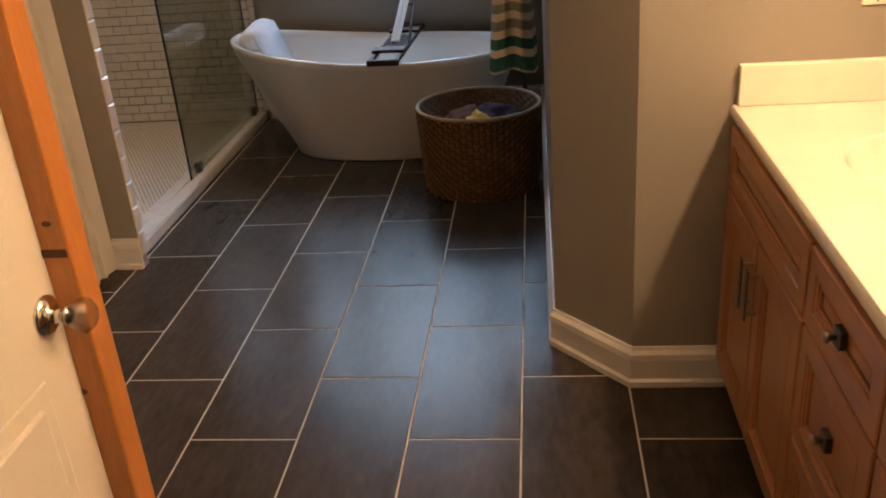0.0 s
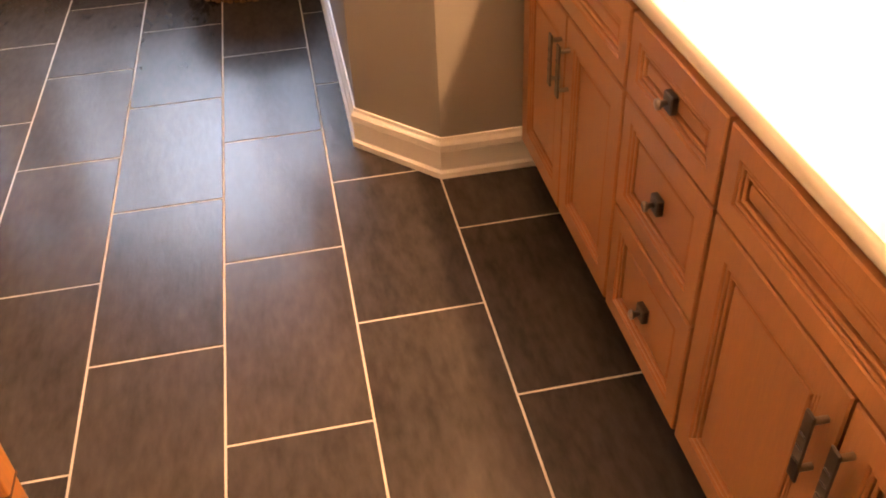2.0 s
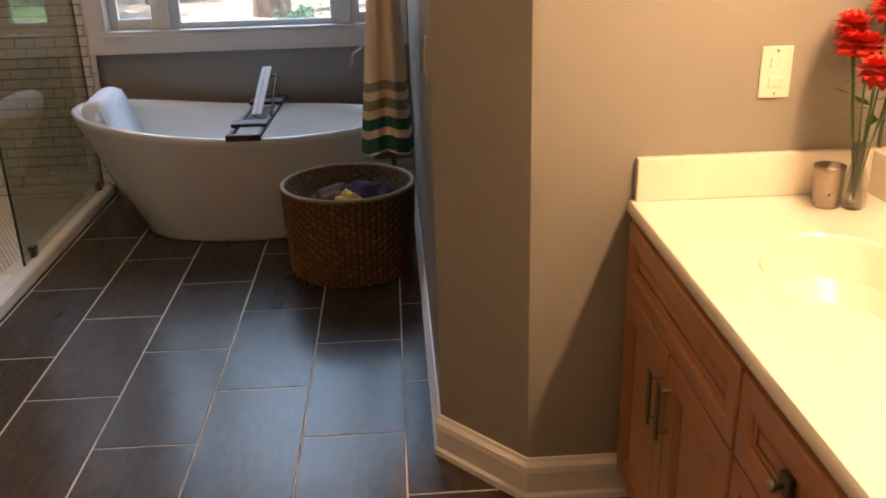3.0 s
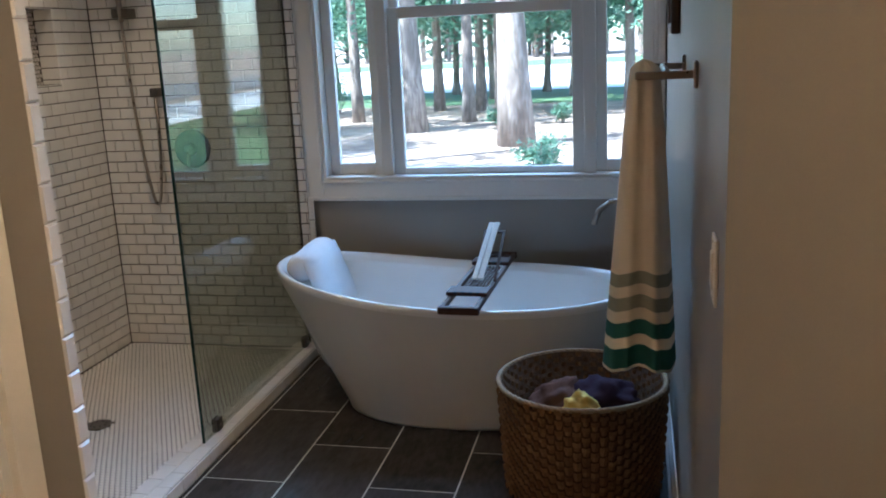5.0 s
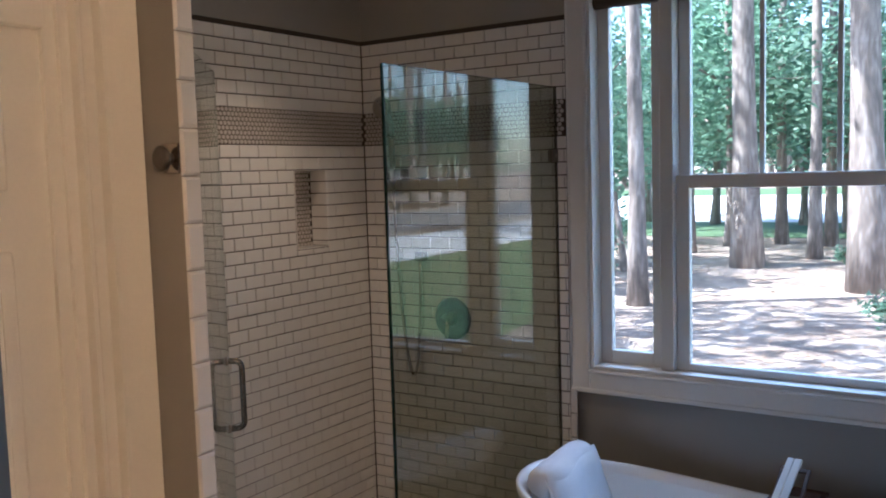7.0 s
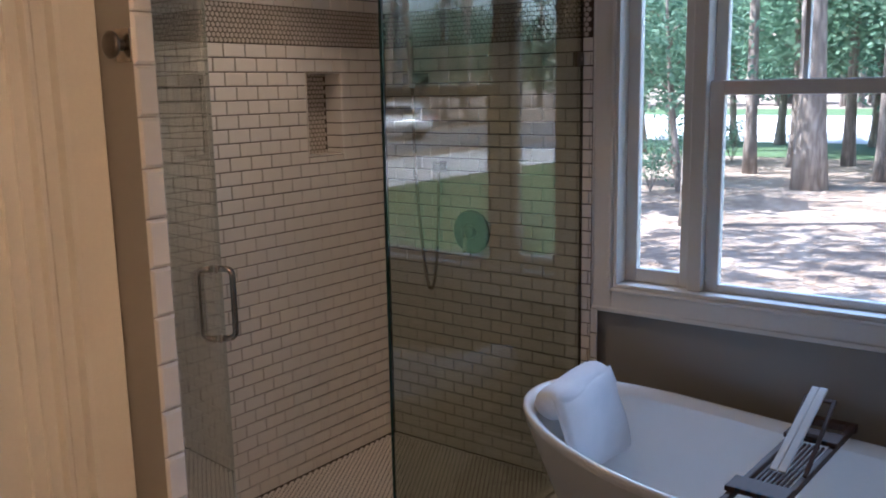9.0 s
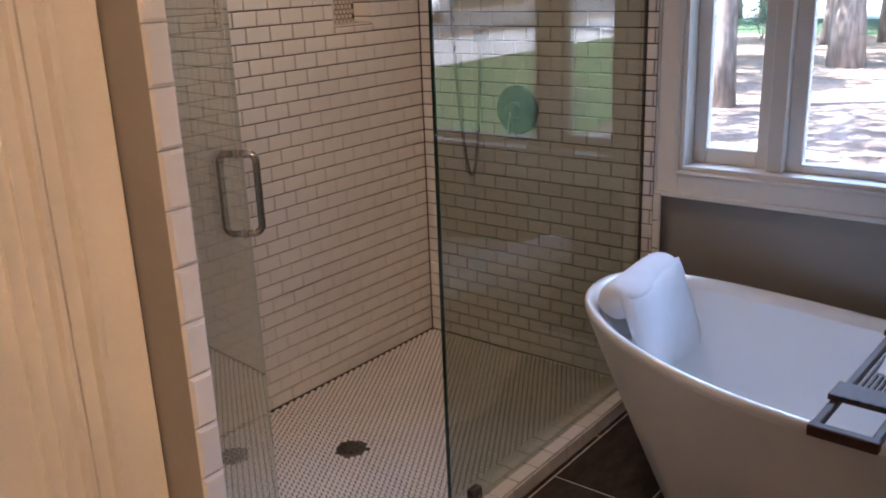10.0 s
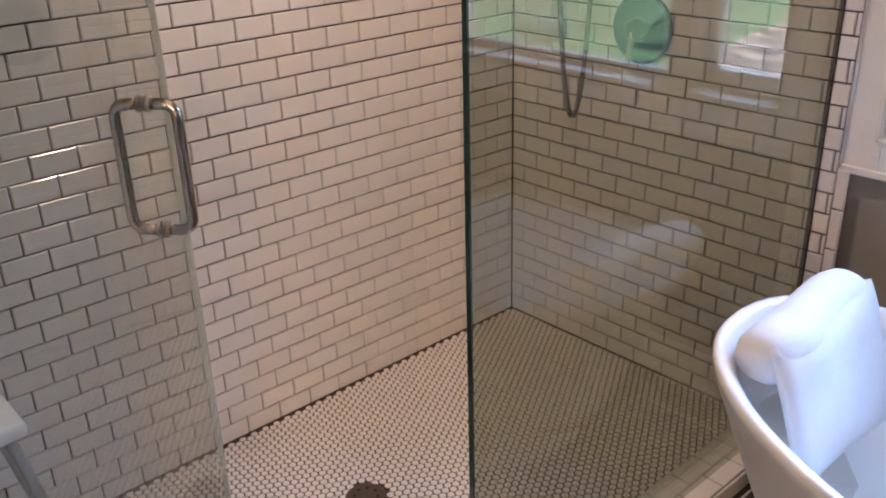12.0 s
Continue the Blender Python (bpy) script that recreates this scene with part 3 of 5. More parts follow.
def ring_plate(bm, x0, x1, y0, y1, cx, cy, ra, rb, z):
    """A flat plate with an oval hole and a bowl below it."""
    ang = [2 * math.pi * k / 48 for k in range(48)]
    ang += [math.atan2(yy - cy, xx - cx) % (2 * math.pi) for xx in (x0, x1) for yy in (y0, y1)]
    ang = sorted(ang)
    n = len(ang)
    rim, outer = [], []
    for t in ang:
        dx, dy = math.cos(t), math.sin(t)
        sx_ = (x1 - cx) / dx if dx > 1e-6 else ((x0 - cx) / dx if dx < -1e-6 else 99)
        sy_ = (y1 - cy) / dy if dy > 1e-6 else ((y0 - cy) / dy if dy < -1e-6 else 99)
        q = min(sx_, sy_)
        outer.append(bm.verts.new((cx + dx * q, cy + dy * q, z)))
        rim.append(bm.verts.new((cx + ra * dx, cy + rb * dy, z)))
    rings = [rim]
    for f, d in ((0.97, 0.006), (0.90, 0.04), (0.78, 0.08), (0.55, 0.115), (0.15, 0.128)):
        rings.append([bm.verts.new((cx + ra * f * math.cos(t), cy + rb * f * math.sin(t), z - d)) for t in ang])
    for A, C in zip([outer] + rings, rings):
        for k in range(n):
            bm.faces.new((A[k], A[(k + 1) % n], C[(k + 1) % n], C[k]))
    bm.faces.new(rings[-1])


ring_plate(bm, CX0, MIRR_X, 2.52, VAN_Y, *SINKS[0], 0.165, 0.215, CTOP)
ring_plate(bm, CX0, MIRR_X, CY0, 2.52, *SINKS[1], 0.165, 0.215, CTOP)
part("slab", bm, M_MARBLE, top)
bm = B()
prof = [(0.03, 0.0), (0.008, 0.0), (0.0, 0.008), (-0.004, 0.016), (-0.004, 0.032), (0.0, 0.040), (0.006, CTOP)]
v0 = [bm.verts.new((CX0 + u, CY0, w)) for u, w in prof]
v1 = [bm.verts.new((CX0 + u, VAN_Y - 0.002, w)) for u, w in prof]
for i in range(len(prof) - 1):
    bm.faces.new((v0[i], v0[i + 1], v1[i + 1], v1[i]))
part("front_edge", bm, M_MARBLE, top, "", True)
part("backsplash", box(B(), MIRR_X - 0.022, MIRR_X - 0.001, CY0, VAN_Y - 0.024, CTOP, CTOP + 0.105, 0.004, 2), M_MARBLE, top)
part("side_splash", box(B(), CX0 + 0.01, MIRR_X - 0.001, VAN_Y - 0.023, VAN_Y - 0.001, CTOP, CTOP + 0.105, 0.004, 2), M_MARBLE, top)
for sx, sy in SINKS:
    part("drain", lathe(B(), [(0.026, 0), (0.024, 0.004), (0.012, 0.005)], 18, (sx, sy, CTOP - 0.127)), M_BRONZE, top, "", True)


def faucet(y):
    f = thing("faucet", (1.685, y, VTOP + CTOP), "brushed bronze centre-set basin faucet with two lever handles", "faucet", "basin faucets")
    part("base", box(B(), -0.028, 0.028, -0.085, 0.085, 0.0, 0.014, 0.006, 2), M_BRONZE, f)
    part("body", lathe(B(), [(0.034, 0.012), (0.026, 0.03), (0.020, 0.07), (0.017, 0.10)], 18), M_BRONZE, f, "", True)
    part("spout", tube(B(), [(0, 0, 0.09), (-0.01, 0, 0.125), (-0.045, 0, 0.148), (-0.09, 0, 0.135), (-0.115, 0, 0.10), (-0.118, 0, 0.085)], [0.016, 0.015, 0.013, 0.012, 0.011, 0.011], 12), M_BRONZE, f, "", True)
    for s in (-1, 1):
        h = part("handle", lathe(B(), [(0.025, 0.012), (0.020, 0.03), (0.013, 0.05), (0.015, 0.062), (0.006, 0.068)], 16, (0, s * 0.065, 0)), M_BRONZE, f, "", True)
        part("lever", tube(B(), [(0.0, s * 0.065, 0.060), (-0.01, s * 0.10, 0.072), (-0.016, s * 0.125, 0.078)], [0.008, 0.006, 0.007], 10), M_BRONZE, h, "", True)


faucet(3.02)
faucet(2.02)
mirror = thing("wall_mirror", (MIRR_X - 0.001, 2.52, 0.93), "large frameless mirror above the vanity", "mirror")
part("mirror_glass", box(B(), -0.006, 0.0, -0.86, 0.955, 0.0, 1.07, 0.001), M_MIRROR, mirror)
lightbar = thing("vanity_light", (MIRR_X - 0.001, 2.62, 2.13), "bronze vanity light bar with round frosted bulbs", "wall lamp")
part("backplate", box(B(), -0.03, 0.0, -0.45, 0.45, -0.06, 0.06, 0.006, 2), M_BRONZE, lightbar)
for k in range(4):
    y = -0.36 + 0.24 * k
    part("socket", lathe(B(), [(0.028, 0.0), (0.028, -0.03), (0.02, -0.04)], 16, (-0.03, y, 0), "x"), M_BRONZE, lightbar)
    bm = B()
    bmesh.ops.create_icosphere(bm, subdivisions=3, radius=0.045, matrix=Matrix.Translation((-0.105, y, 0)))
    part("bulb", bm, M_BULB, lightbar, "glowing frosted bulb", True)

can = thing("recessed_light", (-1.45, 5.55, CEIL), "white trim ring of a recessed shower light", "ceiling lamp")
part("trim_ring", lathe(B(), [(0.085, 0.0), (0.085, -0.004), (0.062, -0.008), (0.060, -0.001)], 28), M_TRIM, can, "", True)
soap = thing("soap_tumbler", (1.615, 3.40, VTOP + CTOP), "small ribbed bronze tumbler beside the basin", "tumbler")
part("cup", lathe(B(), [(0.028, 0), (0.032, 0.01), (0.033, 0.085), (0.035, 0.095), (0.030, 0.095), (0.028, 0.012)], 20), M_BRONZE, soap, "", True)
flower = thing("flower_vase", (1.665, 3.375, VTOP + CTOP), "glass bud vase with red silk flowers", "flowers")
part("vase", lathe(B(), [(0.022, 0), (0.028, 0.01), (0.026, 0.06), (0.014, 0.11), (0.018, 0.15), (0.014, 0.15), (0.010, 0.11), (0.02, 0.012)], 18), M_CRYSTAL, flower, "", True)
rf = random.Random(4)
for k in range(10):
    ang, tilt = k * 2.4, 0.018 + 0.022 * (k % 4)
    tip = Vector((-0.005 + tilt * math.cos(ang) * 1.2, tilt * math.sin(ang) * 1.3 - 0.01, 0.30 + 0.034 * ((k * 3) % 5)))
    st = part("stem", tube(B(), [(0, 0, 0.02), (tip.x * 0.4, tip.y * 0.4, 0.16), tip], 0.002, 6), M_LEAF, flower, "green stem")
    bm = B()
    for ring, (nn, rr, up) in enumerate(((9, 0.040, -0.85), (10, 0.043, -0.35), (10, 0.044, 0.1), (9, 0.042, 0.55), (7, 0.038, 1.1), (5, 0.034, 2.4))):
        for j in range(nn):
            t = j * 2 * math.pi / nn + ring * 0.5 + rf.uniform(-0.2, 0.2)
            d = Vector((math.cos(t), math.sin(t), up)).normalized()
            s = Vector((-math.sin(t), math.cos(t), 0))
            c = tip
            vs = [bm.verts.new(c), bm.verts.new(c + d * rr * 0.5 + s * rr * 0.4), bm.verts.new(c + d * rr + Vector((0, 0, -0.004))), bm.verts.new(c + d * rr * 0.5 - s * rr * 0.4)]
            bm.faces.new(vs)
    part("blossom", bm, M_RED, st, "red blossom")
    bm = B()
    c = Vector((tip.x * 0.6, tip.y * 0.6, 0.19 + 0.01 * k))
    d = Vector((math.cos(ang + 1), math.sin(ang + 1), 0.3)) * 0.05
    s = Vector((-math.sin(ang + 1), math.cos(ang + 1), 0)) * 0.014
    bm.faces.new([bm.verts.new(c), bm.verts.new(c + d * 0.5 + s), bm.verts.new(c + d), bm.verts.new(c + d * 0.5 - s)])
    part("leaf", bm, M_LEAF, st)


def wall_plate(loc, rz, label, kind):
    p = thing("wall_plate", loc, label, kind, "", rz)
    part("plate", box(B(), -0.036, 0.036, -0.006, 0.0, -0.058, 0.058, 0.003, 2), M_PLATE, p)
    if kind == "outlet":
        for dz in (-0.022, 0.022):
            part("socket", box(B(), -0.016, 0.016, -0.008, -0.004, dz - 0.015, dz + 0.015, 0.003), M_PLATE, p)
    else:
        part("rocker", box(B(), -0.016, 0.016, -0.010, -0.004, -0.032, 0.032, 0.003), M_PLATE, p)
    for dz in (-0.048, 0.048):
        part("screw", lathe(B(), [(0.003, -0.006), (0.003, -0.0072), (0.001, -0.0074)], 10, (0, 0, dz), "y"), M_CHROME, p)


wall_plate((1.507, VAN_Y, 1.126), 0, "ivory outlet plate above the side splash", "outlet")
wall_plate((RIGHT, 3.875, 1.12), -90, "ivory switch plate on the taupe wall", "light switch")

# ---- bath corner ----
TX0, TX1, TYC = -0.925, 0.62, 5.925


def tub_ring(z_of, shrink, n=64, zadd=0.0, wide=0.405, x_in=0.0):
    pts = []
    cx, hl = (TX0 + TX1) / 2, (TX1 - TX0) / 2
    for k in range(n):
        t = 2 * math.pi * k / n
        c, s = math.cos(t), math.sin(t)
        ex = 2.3
        u = math.copysign(abs(c) ** (2 / ex), c)
        v = math.copysign(abs(s) ** (2 / ex), s)
        x = cx + (hl - shrink - x_in) * u
        y = TYC + (wide - shrink) * v
        pts.append((x, y, z_of((x - TX0) / (TX1 - TX0)) + zadd))
    return pts


def rim_z(f):
    """Height of the rim from the raised head end (0) to the foot (1)."""
    return 0.502 + 0.108 * max(0.0, 1 - f / 0.62) ** 1.7 + 0.012 * max(0.0, (f - 0.75) / 0.25) ** 2


def loft(bm, rings, cap0=False, cap1=False):
    vs = [[bm.verts.new(p) for p in r] for r in rings]
    n = len(vs[0])
    for A, C in zip(vs, vs[1:]):
        for k in range(n):
            bm.faces.new((A[k], A[(k + 1) % n], C[(k + 1) % n], C[k]))
    if cap0:
        bm.faces.new(vs[0][::-1])
    if cap1:
        bm.faces.new(vs[-1])
    return bm


def tub_level(g, wide, z_frac, n=64):
    """Outer shell ring at fraction g of the height, drawn in towards the base."""
    base = tub_ring(lambda f: 0.0, 0.0, n, 0.0, 0.275, 0.0)
    topr = tub_ring(rim_z, 0.012, n, -0.028)
    out = []
    cx = (TX0 + TX1) / 2
    for (bx, by, bz), (tx, ty, tz) in zip(base, topr):
        bx = -0.10 + (bx - cx) * (0.525 / ((TX1 - TX0) / 2))
        by = TYC + (by - TYC) * 1.28
        w = g
        out.append((bx + (tx - bx) * w, by + (ty - by) * (1 - (1 - g) ** 1.8), 0.012 + (tz - 0.012) * g))
    return out


tub = thing("bathtub", (0, 0, 0), "white freestanding slipper bathtub with a raised head end", "bathtub")
sh = part("shell", loft(B(), [[(x, y, 0.0) for x, y, z in tub_level(0.0, 0, 0)]] + [tub_level(g, 0, 0) for g in (0.0, 0.03, 0.08, 0.16, 0.28, 0.42, 0.56, 0.70, 0.82, 0.92, 1.0)], True), M_TUBOUT, tub, "satin outer shell, greyer than the rim", True)
rings = []
for k in range(9):
    t = math.pi * (k / 8)
    rings.append(tub_ring(rim_z, 0.012 - 0.0 + 0.022 * (1 - math.cos(t)) - 0.012 * math.sin(t), 64, -0.028 + 0.032 * math.sin(t)))
part("rim", loft(B(), rings), M_ACRYL, tub, "glossy rolled rim", True)
ins = [tub_ring(rim_z, 0.056, 64, -0.028)]
for g, sxr, syr in ((0.80, 0.075, 0.066), (0.55, 0.115, 0.085), (0.32, 0.17, 0.11), (0.20, 0.22, 0.15), (0.155, 0.32, 0.22)):
    r = tub_ring(lambda f: 0.0, sxr, 64, 0.0, 0.405 + sxr - syr)
    ins.append([(x, y, rim_z((x - TX0) / (TX1 - TX0)) * g + 0.01) for x, y, z in r])
part("basin", loft(B(), ins, False, True), M_ACRYL, tub, "glossy white basin", True)

# bath pillow folded over the head end
pil = thing("bath_pillow", (TX0 + 0.132, TYC + 0.03, 0.566), "white terry bath pillow rolled over the tub's head end", "bath pillow")
rp = random.Random(8)
bm = B()
rings = []
for i in range(15):
    f = i / 14
    yy = -0.185 + 0.43 * f
    r = 0.060 * (1 - 0.42 * abs(2 * f - 1) ** 8)
    rings.append([(r * 1.05 * math.cos(a2) + 0.012 * math.sin(6 * f), yy, 0.035 + r * math.sin(a2) * 1.05 + 0.004 * math.sin(9 * f + 2 * a2)) for a2 in [2 * math.pi * k / 18 for k in range(18)]])
loft(bm, rings, True, True)
part("roll", bm, M_TERRY, pil, "", True)
bm = B()
nx, ny = 12, 14
grid_t, grid_b = [], []
for j in range(ny + 1):
    f = j / ny
    yy = -0.180 + 0.420 * f
    rt, rb = [], []
    for i in range(nx + 1):
        u = i / nx
        x = 0.034 + 0.095 * u + 0.006 * math.sin(5 * f + 3 * u)
        z = 0.070 - 0.28 * u ** 1.15
        puff = 0.024 * (1 - abs(2 * f - 1) ** 4) * (1 - abs(2 * u - 1) ** 5) * (0.80 + 0.20 * abs(math.sin(2.2 * math.pi * u))) + 0.004
        nx_, nz_ = 0.87, 0.49
        rt.append((x + nx_ * puff, yy, z + nz_ * puff))
        rb.append((x - nx_ * 0.012, yy, z - nz_ * 0.012))
    grid_t.append(rt)
    grid_b.append(rb)
V = [[[bm.verts.new(p) for p in row] for row in g] for g in (grid_t, grid_b)]
for s in (0, 1):
    for j in range(ny):
        for i in range(nx):
            q = (V[s][j][i], V[s][j][i + 1], V[s][j + 1][i + 1], V[s][j + 1][i])
            bm.faces.new(q if s else q[::-1])
for j in range(ny):
    for i in (0, nx):
        bm.faces.new((V[0][j][i], V[0][j + 1][i], V[1][j + 1][i], V[1][j][i]))
for i in range(nx):
    for j in (0, ny):
        bm.faces.new((V[0][j][i], V[1][j][i], V[1][j][i + 1], V[0][j][i + 1]))
part("cushion", bm, M_TERRY, pil, "", True)

# caddy across the tub
cad = thing("bath_caddy", (-0.022, TYC - 0.03, 0.536), "dark walnut slatted bath caddy laid across the tub", "bath caddy", rz=-2)
for x in (-0.066, 0.066):
    part("rail", box(B(), x - 0.010, x + 0.010, -0.43, 0.43, -0.012, 0.010, 0.003), M_WALNUT, cad)
for y in (-0.43, 0.43):
    part("end_bar", box(B(), -0.079, 0.079, y - 0.014, y + 0.014, -0.018, 0.012, 0.005, 2), M_WALNUT, cad, "thick rounded end bar")
for y in (-0.245, 0.235):
    b = part("cross_board", box(B(), -0.082, 0.082, y - 0.045, y + 0.045, 0.010, 0.026, 0.003, 2), M_WALNUT, cad)
    for x in (-0.045, -0.015, 0.015, 0.045):
        # Board stays uncut; small black blocks draw the shade inside its notches.
        part("notch", box(B(), x - 0.007, x + 0.007, y - 0.0462, y - 0.034, 0.016, 0.0268, 0.001), M_DARK, b, "black block drawn as the shade of a cut")
for k in range(7):
    x = -0.042 + 0.014 * k
    part("slat", box(B(), x - 0.0042, x + 0.0042, -0.205, 0.195, -0.004, 0.006, 0.002), M_WALNUT, cad)
bm = B()
for x0, x1, y0, y1 in ((-0.020, -0.008, 0.0, 0.30), (0.062, 0.074, 0.0, 0.30), (-0.008, 0.062, 0.285, 0.30), (-0.008, 0.062, 0.14, 0.155)):
    box(bm, x0, x1, y0, y1, -0.006, 0.004, 0.002)
bmesh.ops.rotate(bm, verts=bm.verts, cent=(0, 0, 0), matrix=Matrix.Rotation(radians(31), 3, "X"))
bmesh.ops.translate(bm, verts=bm.verts, vec=(0.006, -0.09, 0.018))
part("book_rest", bm, M_WALNUT, cad, "tilted dark wooden book rest")
book = thing("magazine", (-0.012, TYC - 0.155, 0.556), "folded white magazine leaning on the bath caddy's rest", "magazine", rz=-7)
for k, (x0, x1) in enumerate(((-0.026, -0.004), (-0.002, 0.022))):
    bm = box(B(), x0, x1, 0.0, 0.33, 0.012, 0.022, 0.003, 2)
    for v in bm.verts:
        v.co.z += 0.010 * math.sin(v.co.y * 9) * k
    bmesh.ops.rotate(bm, verts=bm.verts, cent=(0, 0, 0), matrix=Matrix.Rotation(radians(32), 3, "X"))
    part("page_block", bm, M_PAPER, book)

# tub filler
fil = thing("tub_filler", (0.63, 6.27, 0.0), "brushed nickel floor-standing tub filler with a curved spout", "tub faucet")
part("flange", lathe(B(), [(0.045, 0), (0.045, 0.006), (0.02, 0.014)], 20), M_BRONZE, fil, "", True)
part("spout", tube(B(), [(0, 0, 0.0), (0, 0, 0.40), (0, 0, 0.68), (-0.02, -0.005, 0.755), (-0.07, -0.02, 0.795), (-0.13, -0.035, 0.795), (-0.18, -0.05, 0.76), (-0.20, -0.055, 0.70)], 0.0135, 12), M_BRONZE, fil, "", True)
part("valve_body", tube(B(), [(0, 0, 0.55), (0, 0, 0.62)], 0.024, 14), M_BRONZE, fil, "", True)

# towel rail and towel
BAR_X, BAR_Z, RY0, RY1 = RIGHT - 0.125, 1.417, 4.43, 4.93
rail = thing("towel_rail", (RIGHT, RY0, BAR_Z), "brushed nickel double towel rail", "towel rail")
for y in (0.0, RY1 - RY0):
    pst = part("post", box(B(), -0.135, -0.006, y - 0.009, y + 0.009, -0.009, 0.009, 0.003), M_BRONZE, rail)
    part("wall_flange", box(B(), -0.010, 0.0, y - 0.02, y + 0.02, -0.03, 0.03, 0.003), M_BRONZE, pst)
for x in (-0.125, -0.062):
    part("bar", tube(B(), [(x, 0.0, 0.0), (x, RY1 - RY0, 0.0)], 0.008, 12), M_BRONZE, rail, "", True)
towel = thing("bath_towel", (BAR_X + 0.008, RY0 + 0.035, BAR_Z), "cream linen towel with teal and sage stripes hung over the rail", "towel")
TD = 0.725


def towel_ring(d, n=72):
    """Outline of the bunched, folded cloth at depth d under the rail: two lobes with soft folds."""
    k = d / TD
    hx = 0.034 + 0.052 * k ** 0.8
    hy = 0.085 + 0.045 * k
    out = []
    for i in range(n):
        t = 2 * math.pi * i / n
        c, s_ = math.cos(t), math.sin(t)
        pinch = 1 - (0.20 + 0.14 * k) * math.exp(-(c / 0.22) ** 2)
        fold = 1 + 0.045 * (0.4 + k) * math.sin(5 * t + 1.3 + 1.5 * k) + 0.03 * k * math.sin(11 * t + 2.0 * k)
        out.append((hx * math.copysign(abs(c) ** 0.8, c) * fold + 0.004 - 0.010 * k, 0.10 + hy * s_ * pinch * fold, -d + 0.012 + 0.010 * k * math.sin(3 * t)))
    return out


SB = TD / 0.80
bands = [(0.0, 0.53, M_LINEN, "cream cloth"), (0.53, 0.565, M_SAGE, "pale sage stripe"), (0.565, 0.595, M_LINEN, "cream stripe"), (0.595, 0.632, M_SAGE, "sage stripe"), (0.632, 0.664, M_LINEN, "cream stripe"),
         (0.664, 0.706, M_TEAL, "teal stripe"), (0.706, 0.736, M_LINEN, "cream stripe"), (0.736, 0.792, M_TEAL, "teal stripe"), (0.792, 0.80, M_LINEN, "cream hem")]
for z0, z1, m, lb in bands:
    z0, z1 = z0 * SB, min(z1 * SB, TD)
    nz = 16 if z1 - z0 > 0.2 else 3
    rr = [towel_ring(z0 + (z1 - z0) * i / nz) for i in range(nz + 1)]
    if z0 == 0.0:
        c0 = rr[0]
        rr = [[(x * f, 0.10 + (y - 0.10) * (0.6 + 0.4 * f), z + 0.020 * (1 - f ** 2)) for x, y, z in c0] for f in (0.15, 0.6, 0.88)] + rr
    part("cloth_band", loft(B(), rr, z0 == 0.0, z1 > TD - 1e-4), m, towel, lb, True)

pic = thing("picture_frame", (RIGHT, 5.42, 1.50), "dark brown framed picture on the taupe wall", "picture")
bm = B()
for y0, y1, z0, z1 in ((-0.15, -0.115, 0, 0.42), (0.115, 0.15, 0, 0.42), (-0.115, 0.115, 0, 0.035), (-0.115, 0.115, 0.385, 0.42)):
    box(bm, -0.028, 0.0, y0, y1, z0, z1, 0.004)
part("frame", bm, M_PIC, pic)
part("print", box(B(), -0.012, -0.001, -0.115, 0.115, 0.035, 0.385), M_PAPER, pic)

# basket with laundry
BC, BR0, BR1, BH = (0.430, 5.205), 0.260, 0.283, 0.385
bas = thing("wicker_basket", (*BC, 0.0), "round brown woven seagrass laundry basket", "basket")


def woven(bm, rows=22, cols=62, inner=False):
    """Chunky over-and-under weave round the basket wall."""
    vs, fs = [], []
    for i in range(rows):
        z0, z1 = BH * i / rows, BH * (i + 1) / rows
        zc = (z0 + z1) / 2
        r = BR0 + (BR1 - BR0) * (zc / BH) ** 0.8
        for k in range(cols):
            over = (i + k) % 2
            t0, t1 = 2 * math.pi * (k + 0.03) / cols, 2 * math.pi * (k + 0.97) / cols
            rr = r + (0.0060 if over else -0.002) * (-1 if inner else 1) - (0.012 if inner else 0)
            n = len(vs)
            h = 0.0082
            for t, dr in ((t0, -0.004), ((t0 + t1) / 2, 0.002), (t1, -0.004)):
                w = rr + dr * (-1 if inner else 1)
                for zz, d2 in ((zc - h, -0.002), (zc + h * 0.9, 0.0)):
                    vs.append(((w + d2) * math.cos(t) * 1.0, (w + d2) * math.sin(t) * 0.97, zz))
            fs += [(n, n + 2, n + 3, n + 1), (n + 2, n + 4, n + 5, n + 3)]
    return vs, fs


vs, fs = woven(None)
tagged(pydata("weave", vs, fs, M_WICKER, bas), "plaited seagrass strands", kind="stuff")
bm = B()
n = 64
wall_r = [[(r * math.cos(2 * math.pi * k / n), r * 0.97 * math.sin(2 * math.pi * k / n), z) for k in range(n)] for r, z in
          ((BR0 - 0.004, 0.004), (BR1 - 0.004, BH), (BR1 - 0.016, BH), (BR0 - 0.014, 0.02))]
loft(bm, wall_r, True, True)
# Core coloured darker than the strands, for the shade in the weave's gaps.
part("wall", bm, mat("gap_shade_seagrass_core", (0.09, 0.05, 0.024), 0.8, var=0.5, scale=30, fine=120, bump=0.8, spec=0.1), bas, "", True)
vs, fs = woven(None, inner=True)
tagged(pydata("inner_weave", vs, fs, M_WICKER, bas), kind="stuff")
bm = B()
